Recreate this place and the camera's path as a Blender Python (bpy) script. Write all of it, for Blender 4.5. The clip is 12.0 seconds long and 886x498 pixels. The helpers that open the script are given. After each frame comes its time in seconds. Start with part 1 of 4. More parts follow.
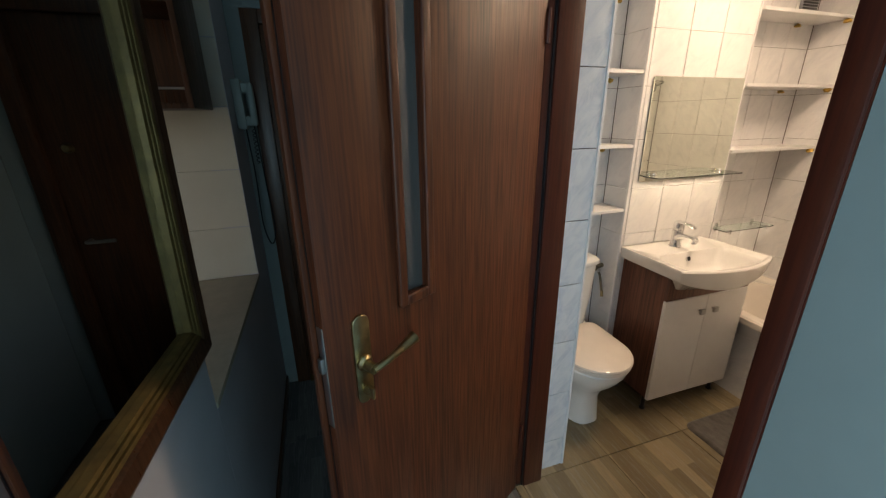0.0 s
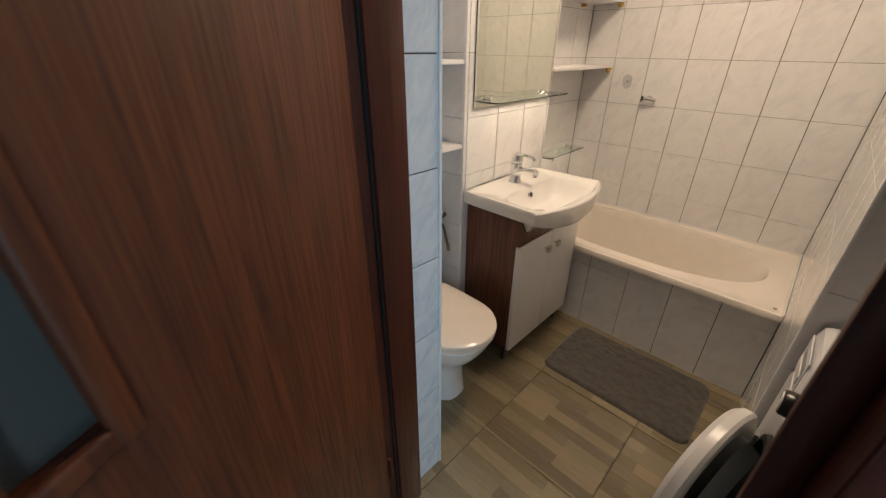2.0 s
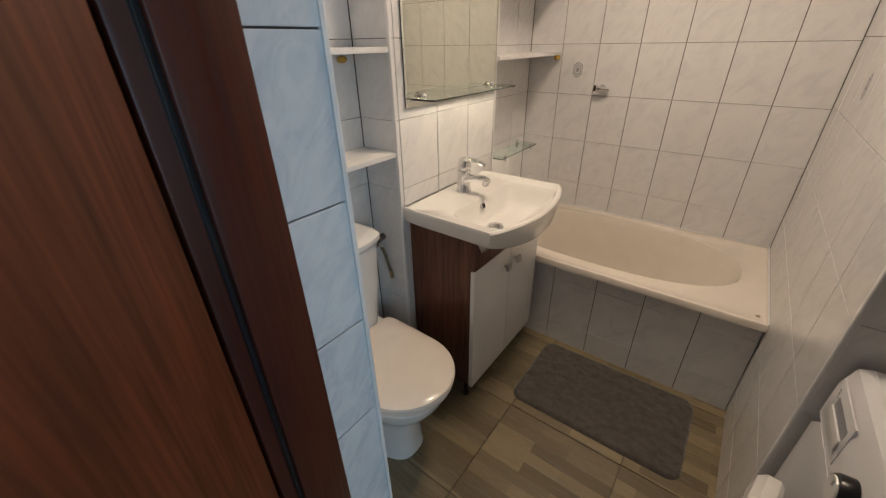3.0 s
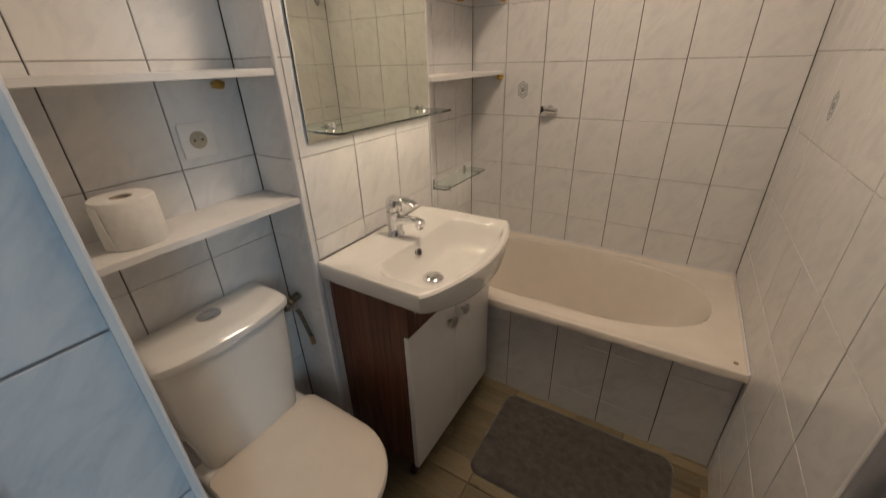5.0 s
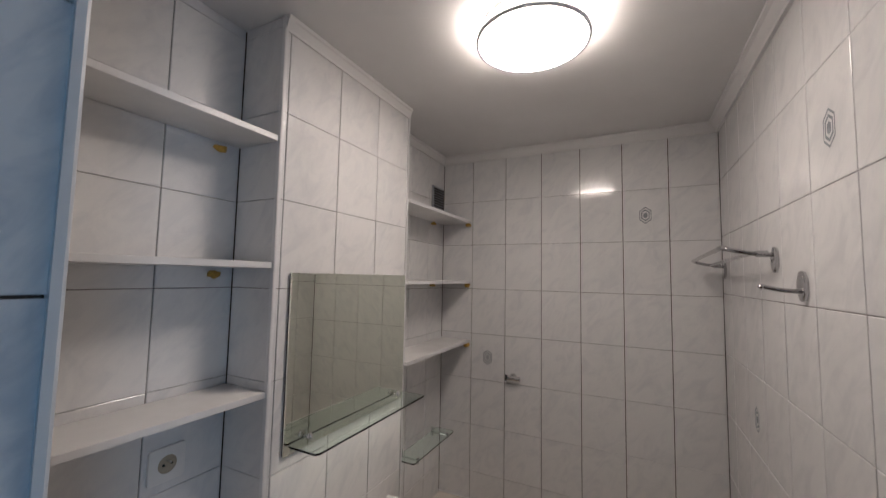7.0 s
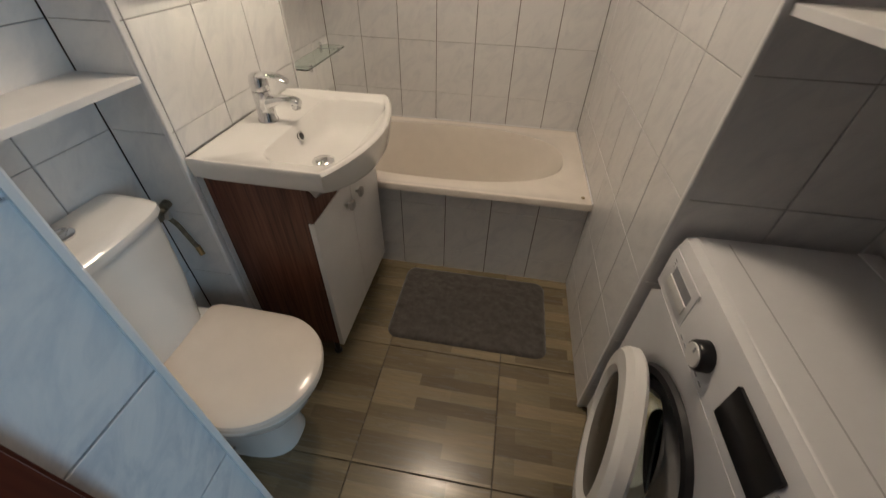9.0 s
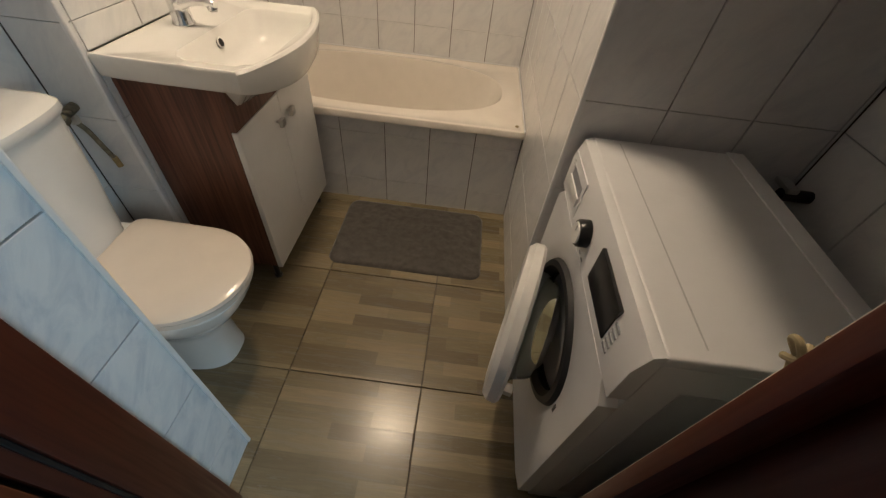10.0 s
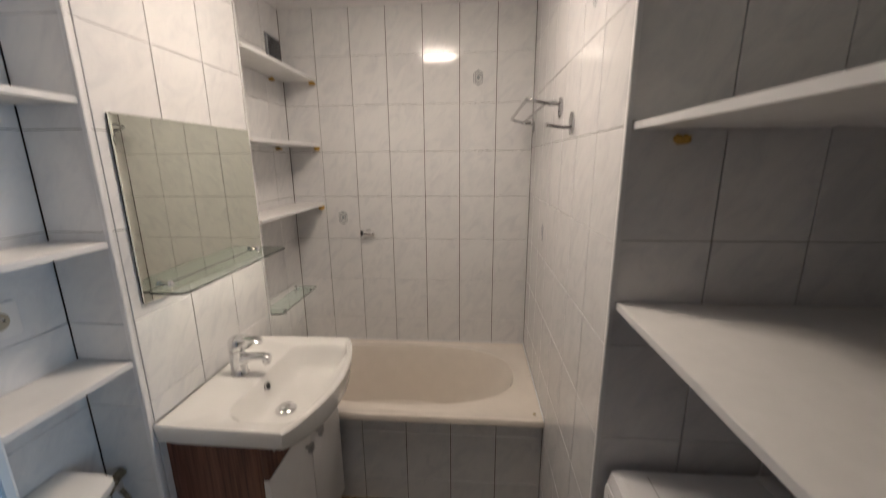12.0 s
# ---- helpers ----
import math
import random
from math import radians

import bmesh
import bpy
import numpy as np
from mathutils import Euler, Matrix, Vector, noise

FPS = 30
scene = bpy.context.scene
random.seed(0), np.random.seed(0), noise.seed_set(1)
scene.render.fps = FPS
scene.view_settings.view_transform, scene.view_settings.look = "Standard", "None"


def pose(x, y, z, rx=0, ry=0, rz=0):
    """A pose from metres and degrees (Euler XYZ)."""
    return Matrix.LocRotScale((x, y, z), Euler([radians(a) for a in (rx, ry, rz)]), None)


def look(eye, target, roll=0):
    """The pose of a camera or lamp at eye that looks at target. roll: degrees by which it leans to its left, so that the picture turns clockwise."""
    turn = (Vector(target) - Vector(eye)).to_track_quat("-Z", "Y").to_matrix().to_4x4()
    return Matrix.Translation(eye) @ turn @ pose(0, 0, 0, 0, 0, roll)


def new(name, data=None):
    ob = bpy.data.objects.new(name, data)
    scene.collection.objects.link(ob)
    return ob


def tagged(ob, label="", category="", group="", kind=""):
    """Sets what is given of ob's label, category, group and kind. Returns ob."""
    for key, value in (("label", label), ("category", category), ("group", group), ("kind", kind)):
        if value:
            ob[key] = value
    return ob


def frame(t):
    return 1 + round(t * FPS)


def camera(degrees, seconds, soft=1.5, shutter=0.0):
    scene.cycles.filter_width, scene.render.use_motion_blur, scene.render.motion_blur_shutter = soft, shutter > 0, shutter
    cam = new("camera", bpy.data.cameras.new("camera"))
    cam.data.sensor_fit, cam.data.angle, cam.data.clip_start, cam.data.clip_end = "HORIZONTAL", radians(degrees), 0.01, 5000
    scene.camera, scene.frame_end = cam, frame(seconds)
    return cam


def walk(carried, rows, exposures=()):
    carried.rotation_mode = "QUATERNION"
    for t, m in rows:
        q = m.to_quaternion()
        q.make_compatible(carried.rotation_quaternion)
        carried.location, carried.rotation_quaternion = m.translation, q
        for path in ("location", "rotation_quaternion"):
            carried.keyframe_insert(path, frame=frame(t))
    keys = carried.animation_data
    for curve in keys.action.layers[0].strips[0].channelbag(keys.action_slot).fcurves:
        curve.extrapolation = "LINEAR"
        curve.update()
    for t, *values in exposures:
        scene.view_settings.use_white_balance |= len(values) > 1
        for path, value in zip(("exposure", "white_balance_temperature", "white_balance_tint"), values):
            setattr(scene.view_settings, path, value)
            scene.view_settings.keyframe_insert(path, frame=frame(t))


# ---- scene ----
cam = camera(98.6, 12.0, soft=1.25, shutter=0.25)
PATH = [
    (0, (-0.07, -0.014, 1.559), (0.52, 1.783, 0.909), -0.7),
    (0.5, (-0.061, -0.011, 1.545), (0.596, 1.742, 0.841), -0.0),
    (1, (-0.03, 0.182, 1.519), (0.879, 1.809, 0.795), 0.4),
    (1.5, (0.05, 0.295, 1.491), (1.17, 1.719, 0.643), 0.4),
    (2, (0.207, 0.453, 1.464), (1.473, 1.686, 0.529), 0.3),
    (2.5, (0.352, 0.545, 1.437), (1.674, 1.681, 0.456), -0.1),
    (2.7, (0.409, 0.578, 1.439), (1.811, 1.646, 0.494), -0.6),
    (4.3, (0.742, 0.668, 1.374), (2.056, 1.724, 0.297), -2.4),
    (4.5, (0.77, 0.668, 1.375), (2.123, 1.666, 0.292), -2.3),
    (5, (0.794, 0.675, 1.428), (2.316, 1.624, 0.543), -1.6),
    (5.5, (0.783, 0.694, 1.549), (2.471, 1.652, 1.067), -0.2),
    (6, (0.747, 0.687, 1.665), (2.508, 1.63, 1.553), 0.5),
    (6.5, (0.739, 0.687, 1.731), (2.514, 1.6, 1.859), 1.2),
    (6.7, (0.739, 0.681, 1.749), (2.506, 1.592, 1.974), 1.2),
    (8.3, (0.734, 0.747, 1.49), (2.428, 1.165, 0.512), 0.7),
    (8.5, (0.718, 0.743, 1.454), (2.353, 1.105, 0.36), 0.3),
    (9, (0.68, 0.731, 1.374), (2.175, 0.963, 0.066), 1.5),
    (9.5, (0.622, 0.666, 1.322), (2.001, 0.797, -0.121), 2.8),
    (10, (0.551, 0.593, 1.304), (1.937, 0.618, -0.138), 6.6),
    (10.5, (0.578, 0.58, 1.323), (2.011, 0.518, -0.071), 6.9),
    (11, (0.629, 0.596, 1.343), (2.116, 0.489, 0.01), 5.7),
    (11.5, (0.637, 0.639, 1.426), (2.314, 0.731, 0.34), 1.4),
    (11.7, (0.619, 0.643, 1.508), (2.429, 0.779, 0.671), 0.9),
    (12, (0.591, 0.646, 1.612), (2.533, 0.801, 1.162), -0.5),
]
EXPOSURES = [
    (0.0, 1.15, 7650, 14), (0.5, 1.12, 8200, 14), (1.0, 1.12, 8400, 14), (1.5, 1.12, 7900, 14), (2.5, 0.95, 6650, 11), (4.5, 0.57, 7000, 12),
    (5.0, 0.47, 6900, 12), (5.5, 0.33, 6300, 12), (6.0, 0.05, 5900, 12), (6.5, -0.15, 5650, 13), (8.5, 0.33, 5850, 10), (9.0, 0.65, 6450, 9), (9.5, 0.85, 6750, 8),
    (10.0, 0.97, 7000, 8), (11.0, 0.92, 6950, 8), (11.5, 0.68, 6350, 10), (12.0, 0.58, 6000, 11),
]
walk(cam, [(t, look(eye, target, roll)) for t, eye, target, roll in PATH], EXPOSURES)

# ---- plan, in metres ----
FAR = 2.818          # tiled wall behind the bath
RIGHT = 0.324        # tiled wall along the bath
BACK = 1.718         # back of the toilet recess and of the shelf niche
PIER_Y = 1.550       # front of the duct pier behind the washbasin
PIER_X0, PIER_X1 = 1.456, 2.125
JAMB_X, JAMB_Y = 0.888, 1.126    # tiled corner beside the toilet recess
NICHE_X = 1.458      # side wall of the washing machine recess
NICHE_Y = -0.292     # its back wall
NICHE_X0 = 0.708
CEIL = 2.462
CORNICE = 2.418
HALL_X0 = -0.385
HALL_Y0, HALL_Y1 = -1.9, 2.184
TZ0, TH, TW = 0.136, 0.2552, 0.2003

# ---- light ----
world = bpy.data.worlds.new("world")
scene.world = world
world.use_nodes = True
wn = world.node_tree.nodes
sky = wn.new("ShaderNodeTexSky")
sky.sky_type, sky.sun_disc, sky.sun_elevation, sky.sun_rotation = "NISHITA", False, radians(35), radians(200)
world.node_tree.links.new(sky.outputs[0], wn["Background"].inputs[0])
wn["Background"].inputs[1].default_value = 0.08

LAMP_STRENGTH, LAMP_COLOUR = 34.0, (1.0, 0.81, 0.62, 1)
day = bpy.data.lights.new("daylight", "AREA")
day.shape, day.size, day.size_y = "RECTANGLE", 0.86, 1.50
day.energy, day.color = 19.5, (0.42, 0.74, 1.0)
tagged(new("window_daylight", day), kind="structure").matrix_world = look((HALL_X0 - 0.07, -1.20, 1.32), (0.55, -0.55, 1.10))

kitchen_day = bpy.data.lights.new("kitchen_daylight", "AREA")
kitchen_day.shape, kitchen_day.size, kitchen_day.size_y = "RECTANGLE", 0.95, 1.10
kitchen_day.energy, kitchen_day.color = 0.9, (0.80, 0.92, 1.0)
tagged(new("kitchen_window_daylight", kitchen_day), kind="structure").matrix_world = look((-1.68, 0.70, 1.52), (-0.60, 1.15, 1.35))

# ---- materials ----
def mat(name, colour=(0.8, 0.8, 0.8), rough=0.5, metal=0.0, **more):
    m = bpy.data.materials.new(name)
    m.use_nodes = True
    b = m.node_tree.nodes["Principled BSDF"]
    b.inputs["Base Color"].default_value = (*colour, 1)
    b.inputs["Roughness"].default_value = rough
    b.inputs["Metallic"].default_value = metal
    for key, value in more.items():
        b.inputs[key.replace("_", " ")].default_value = value
    return m


def node(m, kind, **values):
    n = m.node_tree.nodes.new(kind)
    for key, value in values.items():
        n.inputs[key.replace("_", " ")].default_value = value
    return n


def wire(m, a, b):
    m.node_tree.links.new(a, b)


def coords(m, scale=(1, 1, 1), turn=(0, 0, 0), random_shift=0.0):
    """Object coordinates, turned, then scaled, then shifted object by object."""
    tc, rot, mp = node(m, "ShaderNodeTexCoord"), node(m, "ShaderNodeMapping"), node(m, "ShaderNodeMapping")
    rot.inputs["Rotation"].default_value = turn
    mp.inputs["Scale"].default_value = scale
    wire(m, tc.outputs["Object"], rot.inputs["Vector"])
    wire(m, rot.outputs["Vector"], mp.inputs["Vector"])
    if random_shift:
        oi = node(m, "ShaderNodeObjectInfo")
        mul = node(m, "ShaderNodeMath")
        mul.operation = "MULTIPLY"
        mul.inputs[1].default_value = random_shift
        wire(m, oi.outputs["Random"], mul.inputs[0])
        cx = node(m, "ShaderNodeCombineXYZ")
        for i in range(3):
            wire(m, mul.outputs[0], cx.inputs[i])
        wire(m, cx.outputs[0], mp.inputs["Location"])
    return mp.outputs["Vector"]


def ramp(m, source, stops):
    r = node(m, "ShaderNodeValToRGB")
    e = r.color_ramp.elements
    while len(e) < len(stops):
        e.new(0.5)
    for el, (p, c) in zip(e, stops):
        el.position, el.color = p, (*c, 1)
    wire(m, source, r.inputs["Fac"])
    return r.outputs["Color"]


def noise_tex(m, vector, scale, detail=4.0, rough=0.5, distort=0.0):
    n = node(m, "ShaderNodeTexNoise", Scale=scale, Detail=detail, Roughness=rough, Distortion=distort)
    wire(m, vector, n.inputs["Vector"])
    return n.outputs["Fac"]


def mixed(m, fac, a, b, how="MIX"):
    n = node(m, "ShaderNodeMix")
    n.data_type, n.blend_type = "RGBA", how
    for sock, v in ((n.inputs[0], fac), (n.inputs[6], a), (n.inputs[7], b)):
        if isinstance(v, (int, float)):
            sock.default_value = v
        elif isinstance(v, tuple):
            sock.default_value = (*v, 1)
        else:
            wire(m, v, sock)
    return n.outputs[2]


def bump(m, height, strength, distance=0.002):
    n = node(m, "ShaderNodeBump", Strength=strength, Distance=distance)
    wire(m, height, n.inputs["Height"])
    wire(m, n.outputs[0], m.node_tree.nodes["Principled BSDF"].inputs["Normal"])


def base(m, colour, slot="Base Color"):
    wire(m, colour, m.node_tree.nodes["Principled BSDF"].inputs[slot])


def tile_material(name, light, streak):
    """White glaze with soft grey veins that run up to the right, different on every tile."""
    m = mat(name, light, 0.13)
    half = tuple(0.5 * (p + q) for p, q in zip(light, streak))
    v = coords(m, (2.1, 1.0, 1.0), (0, 0, radians(40)), 37.0)
    s = noise_tex(m, v, 7.5, 5.0, 0.62, 1.1)
    c1 = ramp(m, s, [(0.44, light), (0.56, half), (0.66, streak)])
    fine = noise_tex(m, coords(m, (4.5, 1.0, 1.0), (0, 0, radians(40)), 11.0), 22.0, 4.0, 0.6, 0.4)
    c2 = mixed(m, 0.16, c1, ramp(m, fine, [(0.38, light), (0.68, streak)]))
    base(m, c2)
    base(m, ramp(m, fine, [(0.3, (0.05,) * 3), (0.8, (0.11,) * 3)]), "Roughness")
    bump(m, noise_tex(m, coords(m, (1, 1, 1), (0, 0, 0), 5.0), 9.0, 2.0), 0.05, 0.003)
    return m


def wood_material(name, dark, mid, light, rough=0.35, scale=1.0, axis=2):
    m = mat(name, mid, rough)
    k = [14.0 * scale, 14.0 * scale, 14.0 * scale]
    k[axis] = 1.1 * scale
    v = coords(m, tuple(k), (0, 0, 0), 9.0)
    g = noise_tex(m, v, 2.2, 6.0, 0.6, 0.8)
    k2 = [90.0 * scale] * 3
    k2[axis] = 3.0 * scale
    pores = noise_tex(m, coords(m, tuple(k2)), 1.6, 3.0)
    c = ramp(m, g, [(0.30, dark), (0.52, mid), (0.72, light)])
    c = mixed(m, 0.45, c, ramp(m, pores, [(0.35, dark), (0.62, light)]), "MIX")
    base(m, c)
    base(m, ramp(m, pores, [(0.3, (rough + 0.12,) * 3), (0.7, (rough - 0.04,) * 3)]), "Roughness")
    bump(m, pores, 0.12, 0.001)
    return m


def plain_material(name, colour, rough, metal=0.0, vary=0.08, scale=14.0, relief=0.05, **more):
    m = mat(name, colour, rough, metal, **more)
    f = noise_tex(m, coords(m), scale, 5.0, 0.6)
    base(m, ramp(m, f, [(0.3, tuple(c * (1 - vary) for c in colour)), (0.7, tuple(min(1, c * (1 + vary * 0.5)) for c in colour))]))
    if relief:
        bump(m, noise_tex(m, coords(m), scale * 9, 3.0), relief, 0.001)
    return m


M_TILE = tile_material("glazed_tile", (0.750, 0.745, 0.748), (0.655, 0.657, 0.675))
# same white tile with the hall's blue daylight tinted into its colour
M_TILE_DAYLIT = tile_material("glazed_tile_jamb_daylit", (0.72, 0.73, 0.75), (0.52, 0.56, 0.62))
M_GROUT = plain_material("grout", (0.075, 0.055, 0.042), 0.9, vary=0.3)
M_TRIM = plain_material("plastic_trim", (0.74, 0.74, 0.75), 0.35, vary=0.04)
M_SHELF = plain_material("white_board", (0.76, 0.75, 0.74), 0.35, vary=0.05)
M_CEIL = plain_material("ceiling_paint", (0.76, 0.75, 0.75), 0.85, vary=0.05, scale=3)
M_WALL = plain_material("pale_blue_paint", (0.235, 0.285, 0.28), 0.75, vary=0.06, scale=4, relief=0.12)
M_WALLDARK = plain_material("grey_violet_paint", (0.58, 0.57, 0.62), 0.75, vary=0.06, scale=4, relief=0.12)
M_DOOR = wood_material("mahogany_laminate", (0.036, 0.0070, 0.0026), (0.104, 0.0225, 0.0072), (0.165, 0.043, 0.0135), 0.46)
M_FRAME = wood_material("mahogany_frame", (0.045, 0.007, 0.0035), (0.072, 0.013, 0.006), (0.10, 0.020, 0.009), 0.34)
M_VANITY = wood_material("walnut_laminate", (0.046, 0.014, 0.008), (0.115, 0.038, 0.020), (0.19, 0.075, 0.042), 0.38)
M_DARKDOOR = wood_material("dark_entrance_veneer", (0.030, 0.011, 0.005), (0.080, 0.030, 0.013), (0.125, 0.050, 0.022), 0.30)
M_CERAMIC = plain_material("sanitary_ceramic", (0.80, 0.79, 0.77), 0.08, vary=0.02, relief=0.0, Coat_Weight=0.3)
M_BATH = plain_material("bath_enamel", (0.78, 0.72, 0.65), 0.12, vary=0.03, relief=0.0)
M_SEAT = plain_material("toilet_seat_plastic", (0.75, 0.68, 0.61), 0.16, vary=0.03, relief=0.0)
M_WHITE = plain_material("white_lacquer", (0.78, 0.77, 0.76), 0.28, vary=0.03, relief=0.02)
M_APPL = plain_material("appliance_enamel", (0.76, 0.76, 0.78), 0.32, vary=0.03, relief=0.02)
M_APPLGREY = plain_material("appliance_side_grey", (0.30, 0.31, 0.34), 0.4, vary=0.05, relief=0.02)
M_CHROME = mat("chrome", (0.80, 0.80, 0.81), 0.09, 1.0)
M_RAIL = mat("worn_chrome", (0.50, 0.50, 0.51), 0.14, 1.0)
M_STEEL = plain_material("brushed_steel", (0.55, 0.54, 0.53), 0.32, 1.0, vary=0.12)
M_BRASS = plain_material("aged_brass", (0.42, 0.33, 0.18), 0.30, 1.0, vary=0.35, scale=30)
M_GOLD = plain_material("gilt_frame", (0.20, 0.125, 0.040), 0.42, 0.5, vary=0.35, scale=25)
M_BLACK = plain_material("black_plastic", (0.012, 0.012, 0.014), 0.28, vary=0.2)
# white enamel greyed to carry the shade of shallow recesses
M_GROOVE_SHADE = plain_material("enamel_painted_shade", (0.52, 0.52, 0.54), 0.4, vary=0.04)
M_RUBBER = plain_material("rubber_seal", (0.025, 0.025, 0.028), 0.55, vary=0.2)
M_MIRROR = mat("mirror", (0.80, 0.83, 0.74), 0.015, 1.0)
M_MIRROR_HALL = mat("hall_mirror", (0.82, 0.83, 0.84), 0.015, 1.0)
M_GLASS = mat("clear_glass", (0.86, 0.97, 0.92), 0.02, 0.0, Transmission_Weight=1.0, IOR=1.46)
M_FROST = mat("ornamental_glass", (0.13, 0.125, 0.12), 0.05, 0.0, Transmission_Weight=0.35, IOR=1.5)
M_FOAM = plain_material("yellow_foam", (0.55, 0.34, 0.07), 0.85, vary=0.4, scale=60, relief=0.6)
M_PAPER = plain_material("tissue_paper", (0.80, 0.79, 0.77), 0.95, vary=0.06, scale=60, relief=0.4)
M_PHONE = plain_material("grey_green_plastic", (0.30, 0.37, 0.35), 0.45, vary=0.06)
M_COUNTER = plain_material("beige_board", (0.44, 0.38, 0.29), 0.55, vary=0.12)
M_KTILE = plain_material("cream_wall_tile", (0.76, 0.72, 0.62), 0.16, vary=0.06, scale=3)
M_DECO = plain_material("grey_decor_glaze", (0.30, 0.32, 0.35), 0.18, vary=0.25, scale=80)
M_THRESH = plain_material("aluminium_threshold", (0.50, 0.49, 0.47), 0.40, 1.0, vary=0.2)
M_PIPE = plain_material("cream_pipe_paint", (0.62, 0.58, 0.50), 0.4, vary=0.1)
M_TWINE = plain_material("twine", (0.40, 0.33, 0.20), 0.9, vary=0.3, scale=80)
M_LIME = plain_material("corroded_valve", (0.22, 0.19, 0.14), 0.55, 0.7, vary=0.5, scale=60, relief=0.5)

M_LAMP_BACK = mat("lamp_back_diffuser", (0.9, 0.9, 0.9), 0.4)
M_LAMP_BACK.node_tree.nodes["Principled BSDF"].inputs["Emission Color"].default_value = LAMP_COLOUR
M_LAMP_BACK.node_tree.nodes["Principled BSDF"].inputs["Emission Strength"].default_value = 9.0
M_LAMP = mat("lamp_diffuser", (0.9, 0.9, 0.9), 0.4)
M_LAMP.node_tree.nodes["Principled BSDF"].inputs["Emission Color"].default_value = LAMP_COLOUR
M_LAMP.node_tree.nodes["Principled BSDF"].inputs["Emission Strength"].default_value = LAMP_STRENGTH

# floor tiles printed with staggered wood strips that run along y
def floor_material(name, tones, rough=0.22):
    m = mat(name, tones[1], rough)
    v = coords(m, (1, 1, 1), (0, 0, radians(90)), 13.0)
    br = node(m, "ShaderNodeTexBrick", Scale=1.0, Mortar_Size=0.0, Brick_Width=0.34, Row_Height=0.050, Bias=0.0)
    br.offset, br.offset_frequency = 0.37, 2
    br.inputs["Color1"].default_value, br.inputs["Color2"].default_value = (0, 0, 0, 1), (1, 1, 1, 1)
    wire(m, v, br.inputs["Vector"])
    c = ramp(m, br.outputs["Color"], [(0.0, tones[0]), (0.5, tones[1]), (1.0, tones[2])])
    grain = noise_tex(m, coords(m, (60, 4, 1), (0, 0, 0), 17.0), 1.5, 6.0, 0.65, 0.6)
    c = mixed(m, 0.55, c, mixed(m, 1.0, c, ramp(m, grain, [(0.28, (0.42,) * 3), (0.70, (1.30, 1.27, 1.22))]), "MULTIPLY"))
    base(m, c)
    base(m, ramp(m, grain, [(0.3, (rough + 0.10,) * 3), (0.7, (rough - 0.04,) * 3)]), "Roughness")
    bump(m, grain, 0.10, 0.001)
    return m


M_FLOOR = floor_material("wood_look_floor_tile", ((0.150, 0.120, 0.075), (0.235, 0.190, 0.118), (0.315, 0.256, 0.162)))
M_FLOOR_HALL = floor_material("grey_wood_look_floor_tile", ((0.085, 0.085, 0.085), (0.12, 0.12, 0.12), (0.16, 0.16, 0.155)))
M_FLOORJ = plain_material("floor_joint", (0.10, 0.085, 0.07), 0.8)
M_MAT = plain_material("grey_plush", (0.088, 0.078, 0.070), 0.95, vary=0.35, scale=40, relief=0.8, Sheen_Weight=0.4)


# ---- mesh helpers ----
def mesh_of(bm, name, material, smooth=False):
    me = bpy.data.meshes.new(name)
    bmesh.ops.recalc_face_normals(bm, faces=bm.faces)
    bm.to_mesh(me)
    bm.free()
    me.materials.append(material)
    if smooth:
        me.polygons.foreach_set("use_smooth", [True] * len(me.polygons))
        me.set_sharp_from_angle(angle=radians(38))
    return me


def thing(name, label, category, place=None, kind="", group=""):
    ob = tagged(new(name), label, category, group, kind)
    if place is not None:
        ob.matrix_world = place
    return ob


def part(name, bm, material, parent, label="", smooth=True):
    ob = new(name, mesh_of(bm, name, material, smooth))
    ob.parent = parent
    return tagged(ob, label)


def solid(name, bm, material, label="", category="", kind="", group="", smooth=True):
    return tagged(new(name, mesh_of(bm, name, material, smooth)), label, category, group, kind)


def box(x0, x1, y0, y1, z0, z1, bevel=0.0, segments=2, bm=None):
    own = bmesh.new()
    v = [own.verts.new((x, y, z)) for z in (z0, z1) for x, y in ((x0, y0), (x1, y0), (x1, y1), (x0, y1))]
    for f in ((3, 2, 1, 0), (4, 5, 6, 7), (0, 1, 5, 4), (1, 2, 6, 5), (2, 3, 7, 6), (3, 0, 4, 7)):
        own.faces.new([v[i] for i in f])
    if bevel:
        bmesh.ops.bevel(own, geom=own.edges[:], offset=bevel, segments=segments, affect="EDGES", profile=0.6)
    return join(bm, own)


def join(bm, own):
    if bm is None:
        return own
    me = bpy.data.meshes.new("scratch")
    own.to_mesh(me)
    own.free()
    bm.from_mesh(me)
    bpy.data.meshes.remove(me)
    return bm


def prism(points, z0, z1, bevel=0.0, segments=2, m=None, bm=None):
    """A closed outline in x and y, drawn up from z0 to z1, then moved by m."""
    own = bmesh.new()
    lo = [own.verts.new((x, y, z0)) for x, y in points]
    hi = [own.verts.new((x, y, z1)) for x, y in points]
    own.faces.new(lo[::-1])
    own.faces.new(hi)
    k = len(points)
    for i in range(k):
        own.faces.new((lo[i], lo[(i + 1) % k], hi[(i + 1) % k], hi[i]))
    if bevel:
        rim = [e for e in own.edges if abs(e.verts[0].co.z - e.verts[1].co.z) < 1e-6]
        bmesh.ops.bevel(own, geom=rim, offset=bevel, segments=segments, affect="EDGES", profile=0.6)
    if m is not None:
        own.transform(m)
    return join(bm, own)


